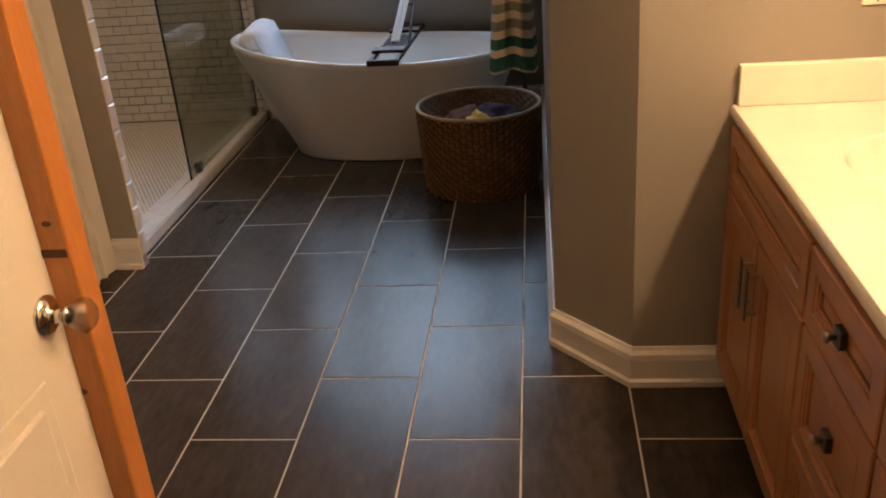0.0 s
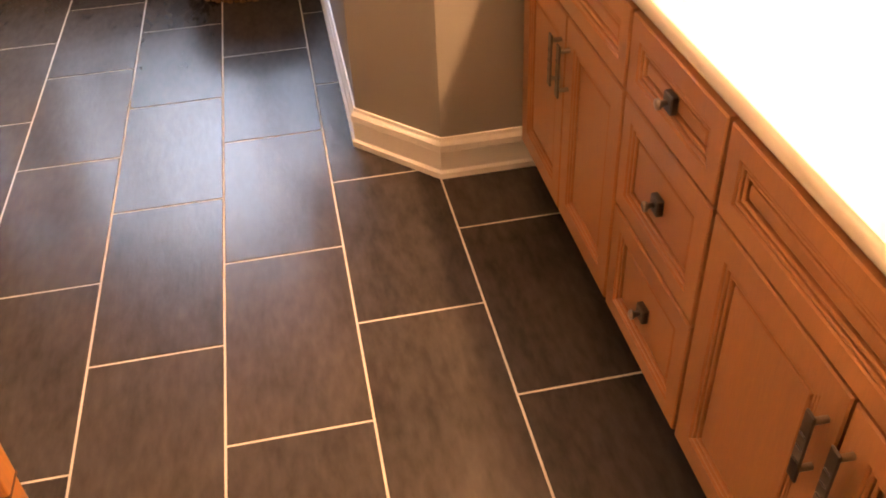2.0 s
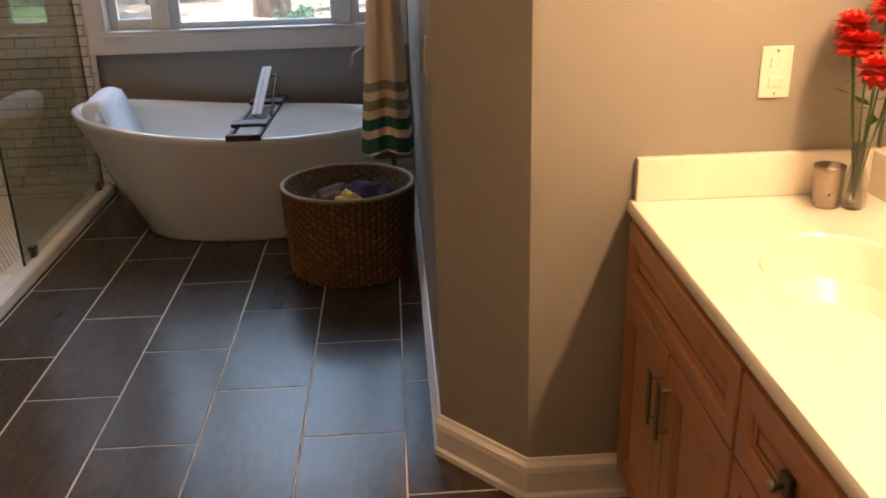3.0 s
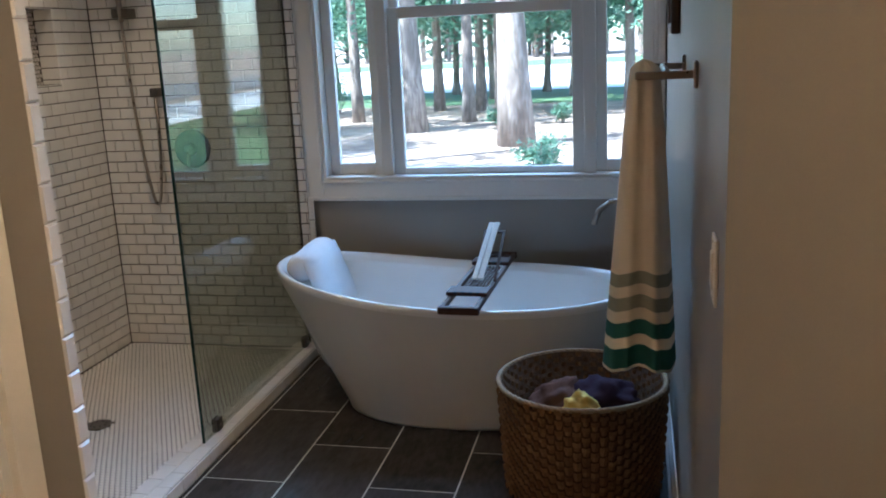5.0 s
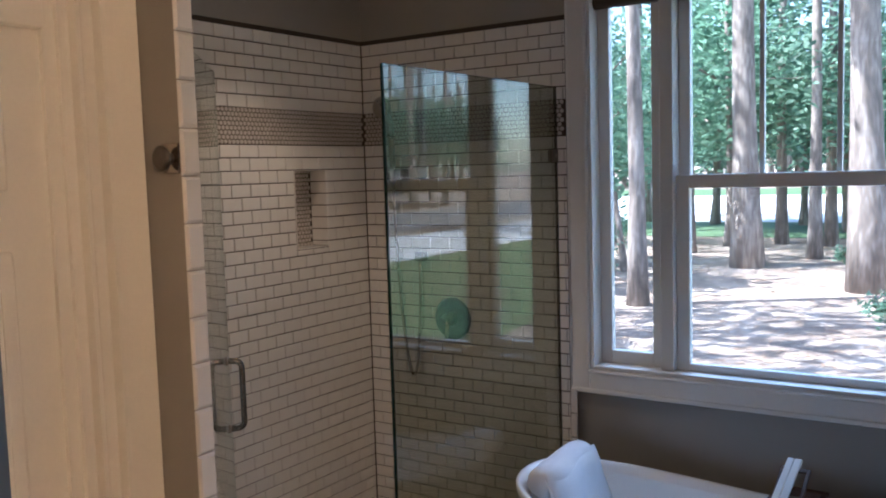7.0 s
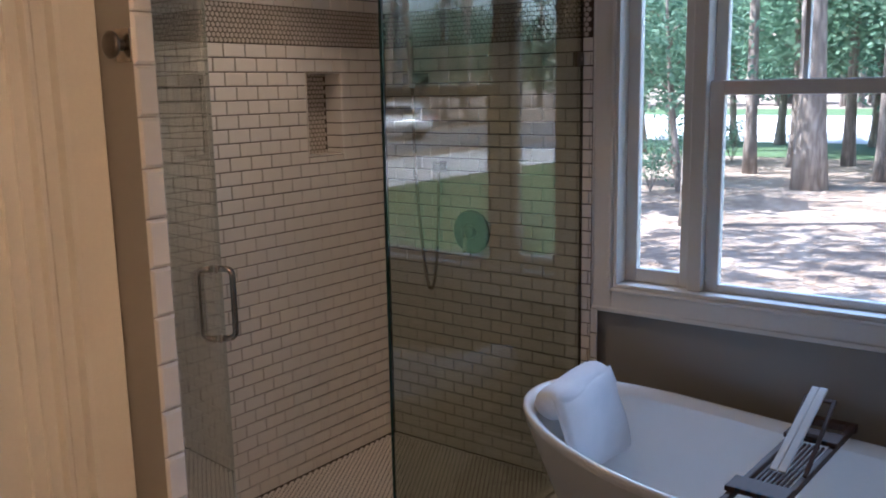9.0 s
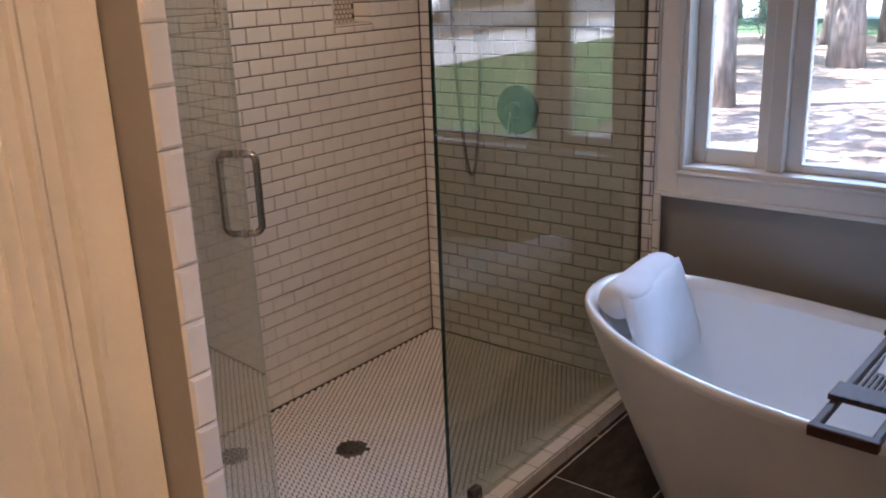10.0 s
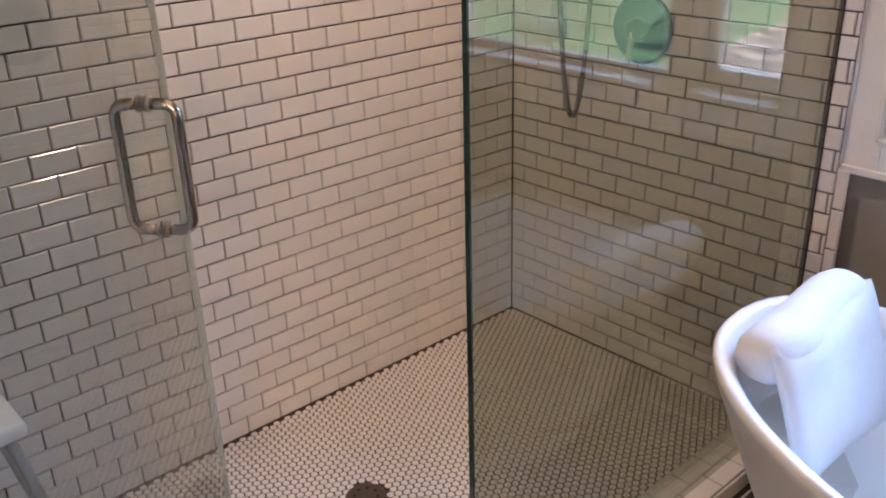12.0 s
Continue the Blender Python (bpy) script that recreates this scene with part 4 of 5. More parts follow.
for j in range(3):
    tube(bm, [((BR1 - 0.004) * math.cos(t) + 0.004 * math.cos(t) * math.sin(24 * t + j * 2.1), ((BR1 - 0.004) * 0.97) * math.sin(t) + 0.004 * math.sin(t) * math.sin(24 * t + j * 2.1), BH + 0.004 * math.cos(24 * t + j * 2.1)) for t in [2 * math.pi * k / 144 for k in range(144)]], 0.0055, 6, True)
part("rim", bm, mat("pale_seagrass", (0.34, 0.23, 0.12), 0.75, var=0.3, scale=40, fine=150, bump=0.5), bas, "paler braided rim", True)


def heap(name, loc, rx, ry, rz_, material, label, seed):
    h = thing(name, loc, label, "cloth")
    bm = B()
    bmesh.ops.create_icosphere(bm, subdivisions=4, radius=1.0)
    for v in bm.verts:
        d = v.co.copy()
        k = 1 + 0.30 * noise.noise(d * 2.3 + Vector((seed, 0, 0))) + 0.16 * abs(noise.noise(d * 6 + Vector((seed, 3, 0))))
        v.co = Vector((d.x * rx * k, d.y * ry * k, max(-0.6, d.z) * rz_ * k))
    part("cloth", bm, material, h, "", True)


heap("towel_bundle", (BC[0] - 0.07, BC[1] + 0.06, 0.27), 0.10, 0.11, 0.075, M_MAUVE, "rumpled brown mauve cloth in the basket", 1.0)
heap("towel_bundle", (BC[0] + 0.07, BC[1] + 0.05, 0.28), 0.12, 0.11, 0.075, M_PURPLE, "rumpled plum cloth in the basket", 5.0)
heap("washcloth", (BC[0] + 0.005, BC[1] - 0.11, 0.31), 0.060, 0.055, 0.062, M_YELLOW, "crumpled yellow washcloth in the basket", 9.0)
heap("laundry", (BC[0], BC[1], 0.12), 0.19, 0.18, 0.13, M_MAUVE, "dark laundry at the bottom of the basket", 13.0)

# ---- shower ----
GX, GY0, GZ0, GZ1 = -1.008, 5.238, 0.052, 2.045
gp = thing("shower_screen", (GX, GY0, GZ0), "fixed clear glass shower screen on the curb", "shower screen")
pane = part("pane", box(B(), -0.005, 0.005, 0.004, SH_N - GY0 - 0.002, 0.0, GZ1 - GZ0), M_GLASS, gp)
pane.visible_shadow = False
part("edge", box(B(), -0.0052, 0.0052, 0.0, 0.0035, 0.0, GZ1 - GZ0), M_GLASS_EDGE, gp, "dark green glass edge")
part("top_edge", box(B(), -0.0052, 0.0052, 0.0, SH_N - GY0 - 0.002, GZ1 - GZ0, GZ1 - GZ0 + 0.001), M_GLASS_EDGE, gp)
for y, z in ((0.12, 0.026), (1.10, 0.026), (SH_N - GY0 - 0.028, 1.712)):
    c = part("clip", box(B(), -0.014, 0.014, y - 0.022, y + 0.022, z - 0.026, z + 0.026, 0.003), M_PEWTER, gp, "dark glass clamp")
    part("screw", lathe(B(), [(0.006, 0.014), (0.006, 0.016), (0.002, 0.0165)], 12, (0, y, z), "x"), M_BRONZE, c)
part("seal", box(B(), -0.006, 0.006, SH_N - GY0 - 0.004, SH_N - GY0 - 0.001, 0, GZ1 - GZ0), M_DARK, gp)

HX, HY, DLEN, OPEN = -0.99, 4.440, 0.770, 41.5
sd = thing("shower_door", (HX, HY, 0.0), "frameless clear glass shower door, swung inwards", "shower door", rz=OPEN)
pane = part("pane", box(B(), -0.005, 0.005, 0.01, DLEN - 0.004, 0.065, 2.045), M_GLASS_DOOR, sd)
pane.visible_shadow = False
part("edge", box(B(), -0.0052, 0.0052, DLEN - 0.004, DLEN, 0.065, 2.045), mat("pale_glass_edge", (0.42, 0.47, 0.44), 0.15, var=0.05), sd, "pale polished glass edge")
for z in (0.33, 1.66):
    h = part("hinge", box(B(), -0.012, 0.012, 0.0, 0.055, z - 0.045, z + 0.045, 0.003), M_PEWTER, sd)
bm = B()
HZ, HH, HP = 1.037, 0.1075, 0.052
for s in (-1, 1):
    loop = []
    for k in range(7):
        t = math.pi / 2 * k / 6
        loop.append((s * (HP - 0.022 + 0.022 * math.sin(t)), DLEN - 0.088, HZ + HH - 0.022 + 0.022 * math.cos(t)))
    pts = [(s * 0.006, DLEN - 0.088, HZ + HH)] + loop + [(p[0], p[1], 2 * HZ - p[2]) for p in loop[::-1]] + [(s * 0.006, DLEN - 0.088, HZ - HH)]
    hb = part("handle", tube(B(), pts, 0.0095, 12), M_NICKEL, sd, "brushed nickel C-shaped handle", True)
    for z in (HZ + HH, HZ - HH):
        part("washer", lathe(B(), [(0.014, 0.005), (0.014, 0.010), (0.010, 0.012)] if s > 0 else [(0.014, -0.005), (0.014, -0.010), (0.010, -0.012)], 16, (0, DLEN - 0.088, z), "x"), M_BRONZE, hb, "", True)

hook = thing("robe_hook", (-0.930, 4.374, 1.760), "polished nickel robe hook on the stub wall", "hook")
part("plate", box(B(), -0.025, 0.025, -0.008, 0.0, -0.033, 0.033, 0.002, 2), M_NICKEL, hook, "rectangular wall plate")
part("peg", lathe(B(), [(0.013, -0.006), (0.010, -0.014), (0.010, -0.026), (0.027, -0.029), (0.028, -0.037), (0.020, -0.041)], 20, (0, 0, 0), "y"), M_PEWTER, hook, "round dark peg", True)

drain = thing("shower_drain", (-1.575, 5.412, ZT), "round dark bronze shower drain cover", "drain")
part("cover", lathe(B(), [(0.052, 0.0), (0.052, 0.003), (0.048, 0.005), (0.010, 0.0045)], 28), M_PEWTER, drain)
for k in range(8):
    t = k * math.pi / 4
    part("slot", lathe(B(), [(0.004, 0.0045), (0.004, 0.0055), (0.001, 0.0056)], 8, (0.03 * math.cos(t), 0.03 * math.sin(t), 0)), M_DARK, drain)

val = thing("shower_valve", (-1.540, SH_N, 1.047), "round dark bronze shower valve with a lever", "shower valve")
part("plate", lathe(B(), [(0.095, 0.0), (0.095, -0.006), (0.088, -0.011), (0.04, -0.014)], 36, (0, 0, 0), "y"), M_ORB, val)
part("hub", lathe(B(), [(0.032, -0.012), (0.030, -0.045), (0.022, -0.055)], 20, (0, 0, 0), "y"), M_ORB, val, "", True)
part("lever", tube(B(), [(0, -0.045, 0.0), (0.0, -0.055, -0.045), (0.0, -0.060, -0.085)], [0.010, 0.008, 0.009], 10), M_BRONZE, val, "", True)

hs = thing("hand_shower", (-1.805, SH_N, 1.708), "bronze hand shower on a wall bracket with a looped hose", "hand shower")
part("bracket", box(B(), -0.045, 0.045, -0.075, 0.0, -0.022, 0.022, 0.006, 2), M_PEWTER, hs)
part("wand", tube(B(), [(0.0, -0.065, -0.04), (0.0, -0.070, 0.10), (0.0, -0.078, 0.22), (0.0, -0.10, 0.28)], [0.013, 0.014, 0.017, 0.024], 14), M_BRONZE, hs, "", True)
part("spray_head", lathe(B(), [(0.024, -0.02), (0.045, -0.035), (0.048, -0.05), (0.040, -0.054)], 20, (0, -0.09, 0.30), "y"), M_BRONZE, hs, "", True)
hpts = []
for k in range(33):
    f = k / 32
    t = math.pi * f
    x = 0.0 + 0.115 * f + 0.012 * math.sin(t)
    zl = -0.04 + (-0.930 + 0.04) * (math.sin(t) ** 0.55 if f <= 0.5 else 1.0)
    zr = -0.930 + (0.930 - 0.38) * (1 - math.sin(t) ** 0.55) if f > 0.5 else 0
    hpts.append((x, -0.065 + 0.03 * f, zl if f <= 0.5 else zr))
part("hose", tube(B(), hpts, 0.0075, 10), M_BRONZE, hs, "flexible metal hose", True)
part("elbow", box(B(), 0.093, 0.137, -0.05, 0.0, -0.402, -0.358, 0.005, 2), M_PEWTER, hs)

stool = thing("shower_stool", (-1.872, 4.625, ZT), "white plastic shower stool with grey metal legs", "stool")
bm = B()
box(bm, -0.125, 0.125, -0.11, 0.115, 0.435, 0.475, 0.016, 3)
part("seat", bm, M_STOOL, stool, "", True)
for sx in (-1, 1):
    for sy in (-1, 1):
        lg = part("leg", tube(B(), [(sx * 0.095, -0.005 + sy * 0.085, 0.437), (sx * 0.080, -0.005 + sy * 0.165, 0.02)], 0.011, 10), M_ALU, stool, "", True)
        part("foot", tube(B(), [(sx * 0.080, -0.005 + sy * 0.163, 0.03), (sx * 0.080, -0.005 + sy * 0.168, 0.0)], 0.016, 10), M_DARK, lg)

# ---- outdoors ----
GZ = -0.60


def leaf_mat(name, color, hue, isl):
    m = mat(name, color, 0.55, var=0.4, scale=0.6, fine=3, island=isl, hue=hue, dark=Vector(color) * 0.30)
    nt = m.node_tree
    b = nt.nodes["Principled BSDF"]
    tr, mx = nt.nodes.new("ShaderNodeBsdfTranslucent"), nt.nodes.new("ShaderNodeMixShader")
    nt.links.new(b.inputs["Base Color"].links[0].from_socket, tr.inputs[0])
    mx.inputs[0].default_value = 0.6
    nt.links.new(b.outputs[0], mx.inputs[1])
    nt.links.new(tr.outputs[0], mx.inputs[2])
    nt.links.new(mx.outputs[0], nt.nodes["Material Output"].inputs[0])
    return m


# Straw tones spread wide, so sun dapple is partly in the colour.
M_STRAW = mat("sun_dappled_straw_ground", (0.25, 0.19, 0.15), 0.95, var=0.8, scale=1.1, fine=11, bump=1.0, hue=(0.62, 0.53, 0.45))
M_GRASS = mat("lawn_grass", (0.075, 0.135, 0.058), 0.9, var=0.4, scale=0.6, fine=9, bump=0.6)
M_ROAD = mat("grey_asphalt", (0.16, 0.16, 0.17), 0.85, var=0.12, scale=1.2, fine=40, bump=0.2)
M_CONC = mat("concrete_drive", (0.62, 0.62, 0.62), 0.85, var=0.1, scale=1.2, fine=40, bump=0.2)
# Pale patches over dark bark put sunlight on the trunks into the colour.
M_BARK = mat("sun_patched_bark", (0.22, 0.18, 0.155), 0.95, var=0.6, scale=3.2, fine=15, stretch=(1, 1, 0.25), bump=1.0, dark=(0.045, 0.035, 0.030), hue=(0.60, 0.52, 0.46))
M_FOL = leaf_mat("tree_leaves", (0.16, 0.29, 0.20), (0.42, 0.62, 0.48), 0.9)
M_FOL2 = leaf_mat("far_leaves", (0.12, 0.21, 0.14), (0.28, 0.42, 0.31), 0.8)
structure("ground", box(B(), -400, 400, 6.66, 700, GZ - 0.2, GZ), M_STRAW, "brown pine straw with sun dapple in its tones on the woodland ground", "ground")
structure("lawn", prism(B(), [(2.6, 7.4), (11.0, 7.4), (11.0, 60), (7.5, 60), (5.2, 26)], GZ - 0.1, GZ + 0.010), M_GRASS, "green lawn beside the house", "lawn")
structure("driveway", prism(B(), [(11.0, 6.7), (16.2, 6.7), (16.2, 90), (11.0, 90)], GZ - 0.1, GZ + 0.016), M_CONC, "pale concrete driveway in sun", "driveway")
structure("road", prism(B(), [(17.9, 6.7), (27.5, 6.7), (27.5, 120), (17.9, 120)], GZ - 0.1, GZ + 0.018), M_ROAD, "grey asphalt road", "road")
structure("clearing", prism(B(), [(-110, 31), (7.0, 31), (7.0, 82), (-110, 82)], GZ - 0.1, GZ + 0.011), M_GRASS, "sunlit green clearing beyond the trees", "lawn")
structure("far_road", prism(B(), [(-110, 38), (7.0, 38), (7.0, 66), (-110, 66)], GZ - 0.1, GZ + 0.020), M_CONC, "pale sunlit lane beyond the trees", "road")


def leaves(seed, clumps, rx, ry, rz, per, size, hollow=0.45):
    """Leaf rhombi gathered in clumps inside an uneven ellipsoid."""
    rr = random.Random(seed)
    vs, fs = [], []
    for _ in range(clumps):
        d = Vector((rr.gauss(0, 1), rr.gauss(0, 1), rr.gauss(0, 1))).normalized()
        q = rr.uniform(hollow, 1.0) * (0.8 + 0.35 * noise.noise(d * 1.7 + Vector((seed, 0, 0))))
        c = Vector((d.x * rx * q, d.y * ry * q, d.z * rz * q))
        cr = rr.uniform(0.12, 0.24) * min(rx, rz)
        for _ in range(per):
            p = c + Vector((rr.gauss(0, 1), rr.gauss(0, 1), rr.gauss(0, 0.7))) * cr
            a1 = Vector((rr.gauss(0, 1), rr.gauss(0, 1), rr.gauss(0, 0.6))).normalized()
            a2 = a1.orthogonal().normalized()
            s1, s2 = size * rr.uniform(0.6, 1.3), size * rr.uniform(0.25, 0.5)
            n = len(vs)
            vs += [p - a1 * s1, p + a2 * s2, p + a1 * s1, p - a2 * s2]
            fs.append((n, n + 1, n + 2, n + 3))
    return [tuple(v) for v in vs], fs


def tree(name, label, seed, r, h, crown_z, cr, per=16, clumps=90, size=0.16, lean=0.3):
    rr = random.Random(seed)
    t = thing(name, (0, 0, -50), label, "tree", "trees outside the window")
    pts, radii = [], []
    lx, ly = rr.uniform(-lean, lean), rr.uniform(-lean, lean)
    for i in range(15):
        f = i / 14
        pts.append((lx * f + 0.06 * math.sin(4 * f + seed), ly * f + 0.06 * math.cos(5 * f + seed), h * f))
        radii.append(r * (1.35 if i == 0 else 1.12 if i == 1 else 1.0) * (1 - 0.72 * f))
    bm = tube(B(), pts, radii, 14)
    for v in bm.verts:
        v.co += 0.10 * r * Vector((noise.noise(v.co * 3.1), noise.noise(v.co * 3.7 + Vector((9, 0, 0))), 0))
    part("trunk", bm, M_BARK, t, "", True)
    for k in range(6):
        z = crown_z + (k / 6 - 0.5) * cr[2] * 1.2
        f = min(0.95, max(0.15, z / h))
        b = Vector(pts[int(f * 14)])
        a = k * 2.4 + seed
        e = b + Vector((math.cos(a) * cr[0] * 0.8, math.sin(a) * cr[1] * 0.8, 0.25 * cr[2]))
        part("limb", tube(B(), [b, b.lerp(e, 0.5) + Vector((0, 0, 0.12 * cr[2])), e], [r * 0.28, r * 0.17, r * 0.05], 7), M_BARK, t, "", True)
    vs, fs = leaves(seed, clumps, *cr, per, size)
    c = pydata("crown", [(x + lx * 0.6, y + ly * 0.6, z + crown_z) for x, y, z in vs], fs, M_FOL, t)
    return t


pine_a = tree("pine_tree", "tall stout pine with scaly bark, sunlit patches in its colour", 3, 0.30, 18, 14.0, (3.2, 3.2, 3.0), 12, 60, 0.26, 0.3)
pine_b = tree("pine_tree", "tall pine with a slim trunk", 7, 0.21, 16, 13.0, (2.2, 2.2, 2.6), 12, 55, 0.26, 0.6)
pine_c = tree("pine_tree", "slim pine leaning a little, dark scaly bark", 29, 0.15, 14, 12.0, (1.8, 1.8, 2.2), 12, 45, 0.24, 0.5)
oak_d = tree("leafy_tree", "tall leafy tree with a dense dark crown", 37, 0.16, 12.0, 8.0, (3.8, 3.6, 4.8), 22, 210, 0.19)
oak_a = tree("leafy_tree", "leafy broad tree with low green boughs", 11, 0.17, 7.0, 4.8, (3.2, 3.0, 3.0), 20, 170, 0.15)
oak_b = tree("leafy_tree", "leafy tree with a loose green crown", 17, 0.14, 6.4, 4.5, (2.9, 2.8, 2.9), 20, 160, 0.14)
oak_c = tree("leafy_tree", "young leafy tree with sprays of bright green", 23, 0.08, 5.0, 3.4, (1.7, 1.7, 2.3), 20, 130, 0.10)
SPOTS = [(pine_a, -4.6, 23.1), (pine_a, -1.75, 20.0), (pine_c, -4.85, 17.0), (pine_c, -3.6, 25.2), (pine_c, -5.2, 29.0), (pine_c, -3.85, 28.7), (pine_c, -6.85, 25.9), (oak_d, -7.6, 33.0), (oak_d, -1.4, 34.0), (oak_d, 3.4, 33.0), (oak_a, -6.4, 28.0), (oak_b, -3.0, 27.0), (oak_a, 0.4, 28.5), (oak_b, -9.6, 27.5), (oak_c, -6.9, 21.5), (pine_b, -12.6, 38.0), (pine_a, -12.4, 31.0), (pine_b, -3.9, 36.0), (pine_a, 8.2, 28.0),
         (pine_b, 7.2, 36.0), (pine_a, 2.6, 36.5), (pine_a, -17.0, 37.0), (pine_b, 9.5, 44.0),
         (pine_b, 33.0, 40.0), (pine_a, 31.0, 44.0), (pine_b, 36.0, 41.0), (pine_a, 29.5, 48.0), (pine_b, 35.0, 46.0), (pine_b, 40.0, 46.0), (pine_b, 30.0, 52.5), (pine_a, 38.0, 50.0), (pine_b, 34.0, 35.5), (oak_a, 31.5, 36.5), (oak_b, 32.5, 42.0), (oak_a, 30.5, 46.0), (oak_b, 35.5, 38.0), (oak_a, 29.8, 50.5), (oak_a, 37.5, 47.0), (pine_a, 32.0, 39.0), (pine_b, 30.2, 41.5),
         (oak_a, -7.6, 33.0), (oak_b, -4.2, 33.5), (oak_a, -0.6, 34.0), (oak_b, -10.6, 35.5), (oak_c, -8.9, 22.0), (oak_a, 3.0, 35.0), (oak_b, -13.5, 34.0), (oak_c, -10.4, 27.0),
         (oak_a, -16.5, 36.0), (oak_b, 6.2, 36.0), (oak_b, -2.6, 36.5), (oak_c, 1.8, 24.5), (oak_b, -6.1, 36.5), (oak_a, -9.4, 36.8),
         # Unseen pines off to the left, added to throw dappled shade on the ground.
         (pine_a, -10.5, 10.0), (pine_b, -13.0, 15.0), (pine_a, -11.5, 20.0), (pine_a, -6.5, 8.5), (pine_b, -9.0, 6.0),
         (oak_a, 42.0, 44.0), (oak_b, 38.0, 44.0), (oak_a, 36.0, 54.0), (oak_b, 41.0, 52.0), (oak_b, 43.0, 38.0), (oak_a, 46.0, 48.0)]
rt = random.Random(31)
used = set()
for src, x, y in SPOTS:
    m = pose(x, y, GZ - 0.05, 0, 0, rt.uniform(0, 360))
    if src.name in used:
        copy_thing(src, m)
    else:
        used.add(src.name)
        src.matrix_world = m


def shrub(x, y, seed, r, h):
    s = thing("shrub", (x, y, GZ), "low green shrub on the pine straw", "shrub", "shrubs outside")
    for k in range(5):
        a = k * 1.26 + seed
        part("stem", tube(B(), [(0, 0, 0), (0.4 * r * math.cos(a), 0.4 * r * math.sin(a), 0.6 * h), (0.8 * r * math.cos(a), 0.8 * r * math.sin(a), h)], [0.012, 0.008, 0.004], 6), M_BARK, s)
    vs, fs = leaves(seed, 40, r, r, h * 0.55, 14, 0.055, 0.2)
    pydata("foliage", [(a, b, c + h * 0.6) for a, b, c in vs], fs, M_FOL, s)


for k, (x, y, r, h) in enumerate(((-0.75, 15.4, 0.45, 0.7), (-2.6, 23.4, 0.4, 0.5), (-1.1, 24.2, 0.35, 0.5), (-7.3, 21.0, 0.6, 1.1), (-8.0, 24.0, 0.7, 1.3), (4.4, 11.5, 0.6, 0.7), (3.4, 13.0, 0.6, 0.8), (-8.4, 29.0, 0.8, 1.3))):
    shrub(x, y, 40 + k, r, h)

# far woods
rw = random.Random(77)
vs, fs = [], []
tv, tf = [], []
for k in range(150):
    u = rw.random()
    if k < 90:
        x, y = -95 + 112 * u, rw.uniform(84, 104)
    else:
        x, y = rw.uniform(50, 72), 22 + 80 * u
    hh = rw.uniform(7, 15)
    w = rw.uniform(2.5, 4.2)
    a, b = leaves(200 + k, 46, w, w, hh * 0.5, 9, 0.5, 0.2)
    n = len(vs)
    vs += [(p + x, q + y, r + hh * 0.5 + GZ + 0.3) for p, q, r in a]
    fs += [tuple(i + n for i in f) for f in b]
    n = len(tv)
    tr_ = rw.uniform(0.15, 0.3)
    for zz in (GZ, GZ + hh):
        for j in range(6):
            tv.append((x + tr_ * math.cos(j * math.pi / 3), y + tr_ * math.sin(j * math.pi / 3), zz))
    tf += [(n + j, n + (j + 1) % 6, n + 6 + (j + 1) % 6, n + 6 + j) for j in range(6)]
woods = tagged(new("far_woods"), "distant line of mixed green woods", "woods", "", "stuff")
pydata("foliage", vs, fs, M_FOL2, woods)
pydata("trunks", tv, tf, M_BARK, woods)
pv, pf = [], []
rs = random.Random(91)
for k in range(9000):
    x, y = rs.uniform(-10, 2.6), 8.5 + 22 * rs.random() ** 1.6
    a, l, w = rs.uniform(0, 6.28), rs.uniform(0.05, 0.14), rs.uniform(0.006, 0.02)
    dx, dy = math.cos(a) * l, math.sin(a) * l
    z = GZ + rs.uniform(0.003, 0.02)
    n = len(pv)
    pv += [(x - dx, y - dy, GZ + 0.002), (x - dy * w / l, y + dx * w / l, z), (x + dx, y + dy, z + 0.01), (x + dy * w / l, y - dx * w / l, z)]
    pf.append((n, n + 1, n + 2, n + 3))
tagged(pydata("fallen_leaves", pv, pf, mat("dry_leaf_litter", (0.34, 0.22, 0.14), 0.9, var=0.4, island=0.8, hue=(0.62, 0.50, 0.38))), "dry leaves and twigs scattered on the ground", "leaf litter", "", "stuff")

# parked car
M_CAR = mat("silver_car_paint", (0.62, 0.64, 0.67), 0.3, 0.1, var=0.03, coat=0.4)
M_CGLASS = mat("dark_car_glass", (0.02, 0.022, 0.025), 0.08, var=0.05)
M_TYRE = mat("black_tyre", (0.02, 0.02, 0.02), 0.8, var=0.1)
M_TAIL = mat("red_tail_lamp", (0.5, 0.02, 0.02), 0.25, var=0.05)
car = thing("car", (24.2, 34.1, GZ + 0.02), "silver estate car parked on the road", "car", rz=158)
bm = B()
side = [(-2.25, 0.45), (-2.28, 0.85), (-2.15, 1.02), (-1.3, 1.10), (2.0, 1.12), (2.22, 1.0), (2.28, 0.55), (2.2, 0.42)]
lo = [bm.verts.new((x, -0.90, z)) for x, z in side]
hi = [bm.verts.new((x, 0.90, z)) for x, z in side]
bm.faces.new(lo)
bm.faces.new(hi[::-1])
for i in range(len(side)):
    j = (i + 1) % len(side)
    bm.faces.new((lo[i], lo[j], hi[j], hi[i]))
bmesh.ops.bevel(bm, geom=bm.edges[:], offset=0.06, segments=2, affect="EDGES")
part("body", bm, M_CAR, car, "", True)
bm = B()
cabin = [(-1.30, 1.08), (-0.55, 1.56), (0.1, 1.66), (1.5, 1.62), (2.05, 1.10)]
lo = [bm.verts.new((x, -0.86 + 0.16 * (z > 1.2), z)) for x, z in cabin]
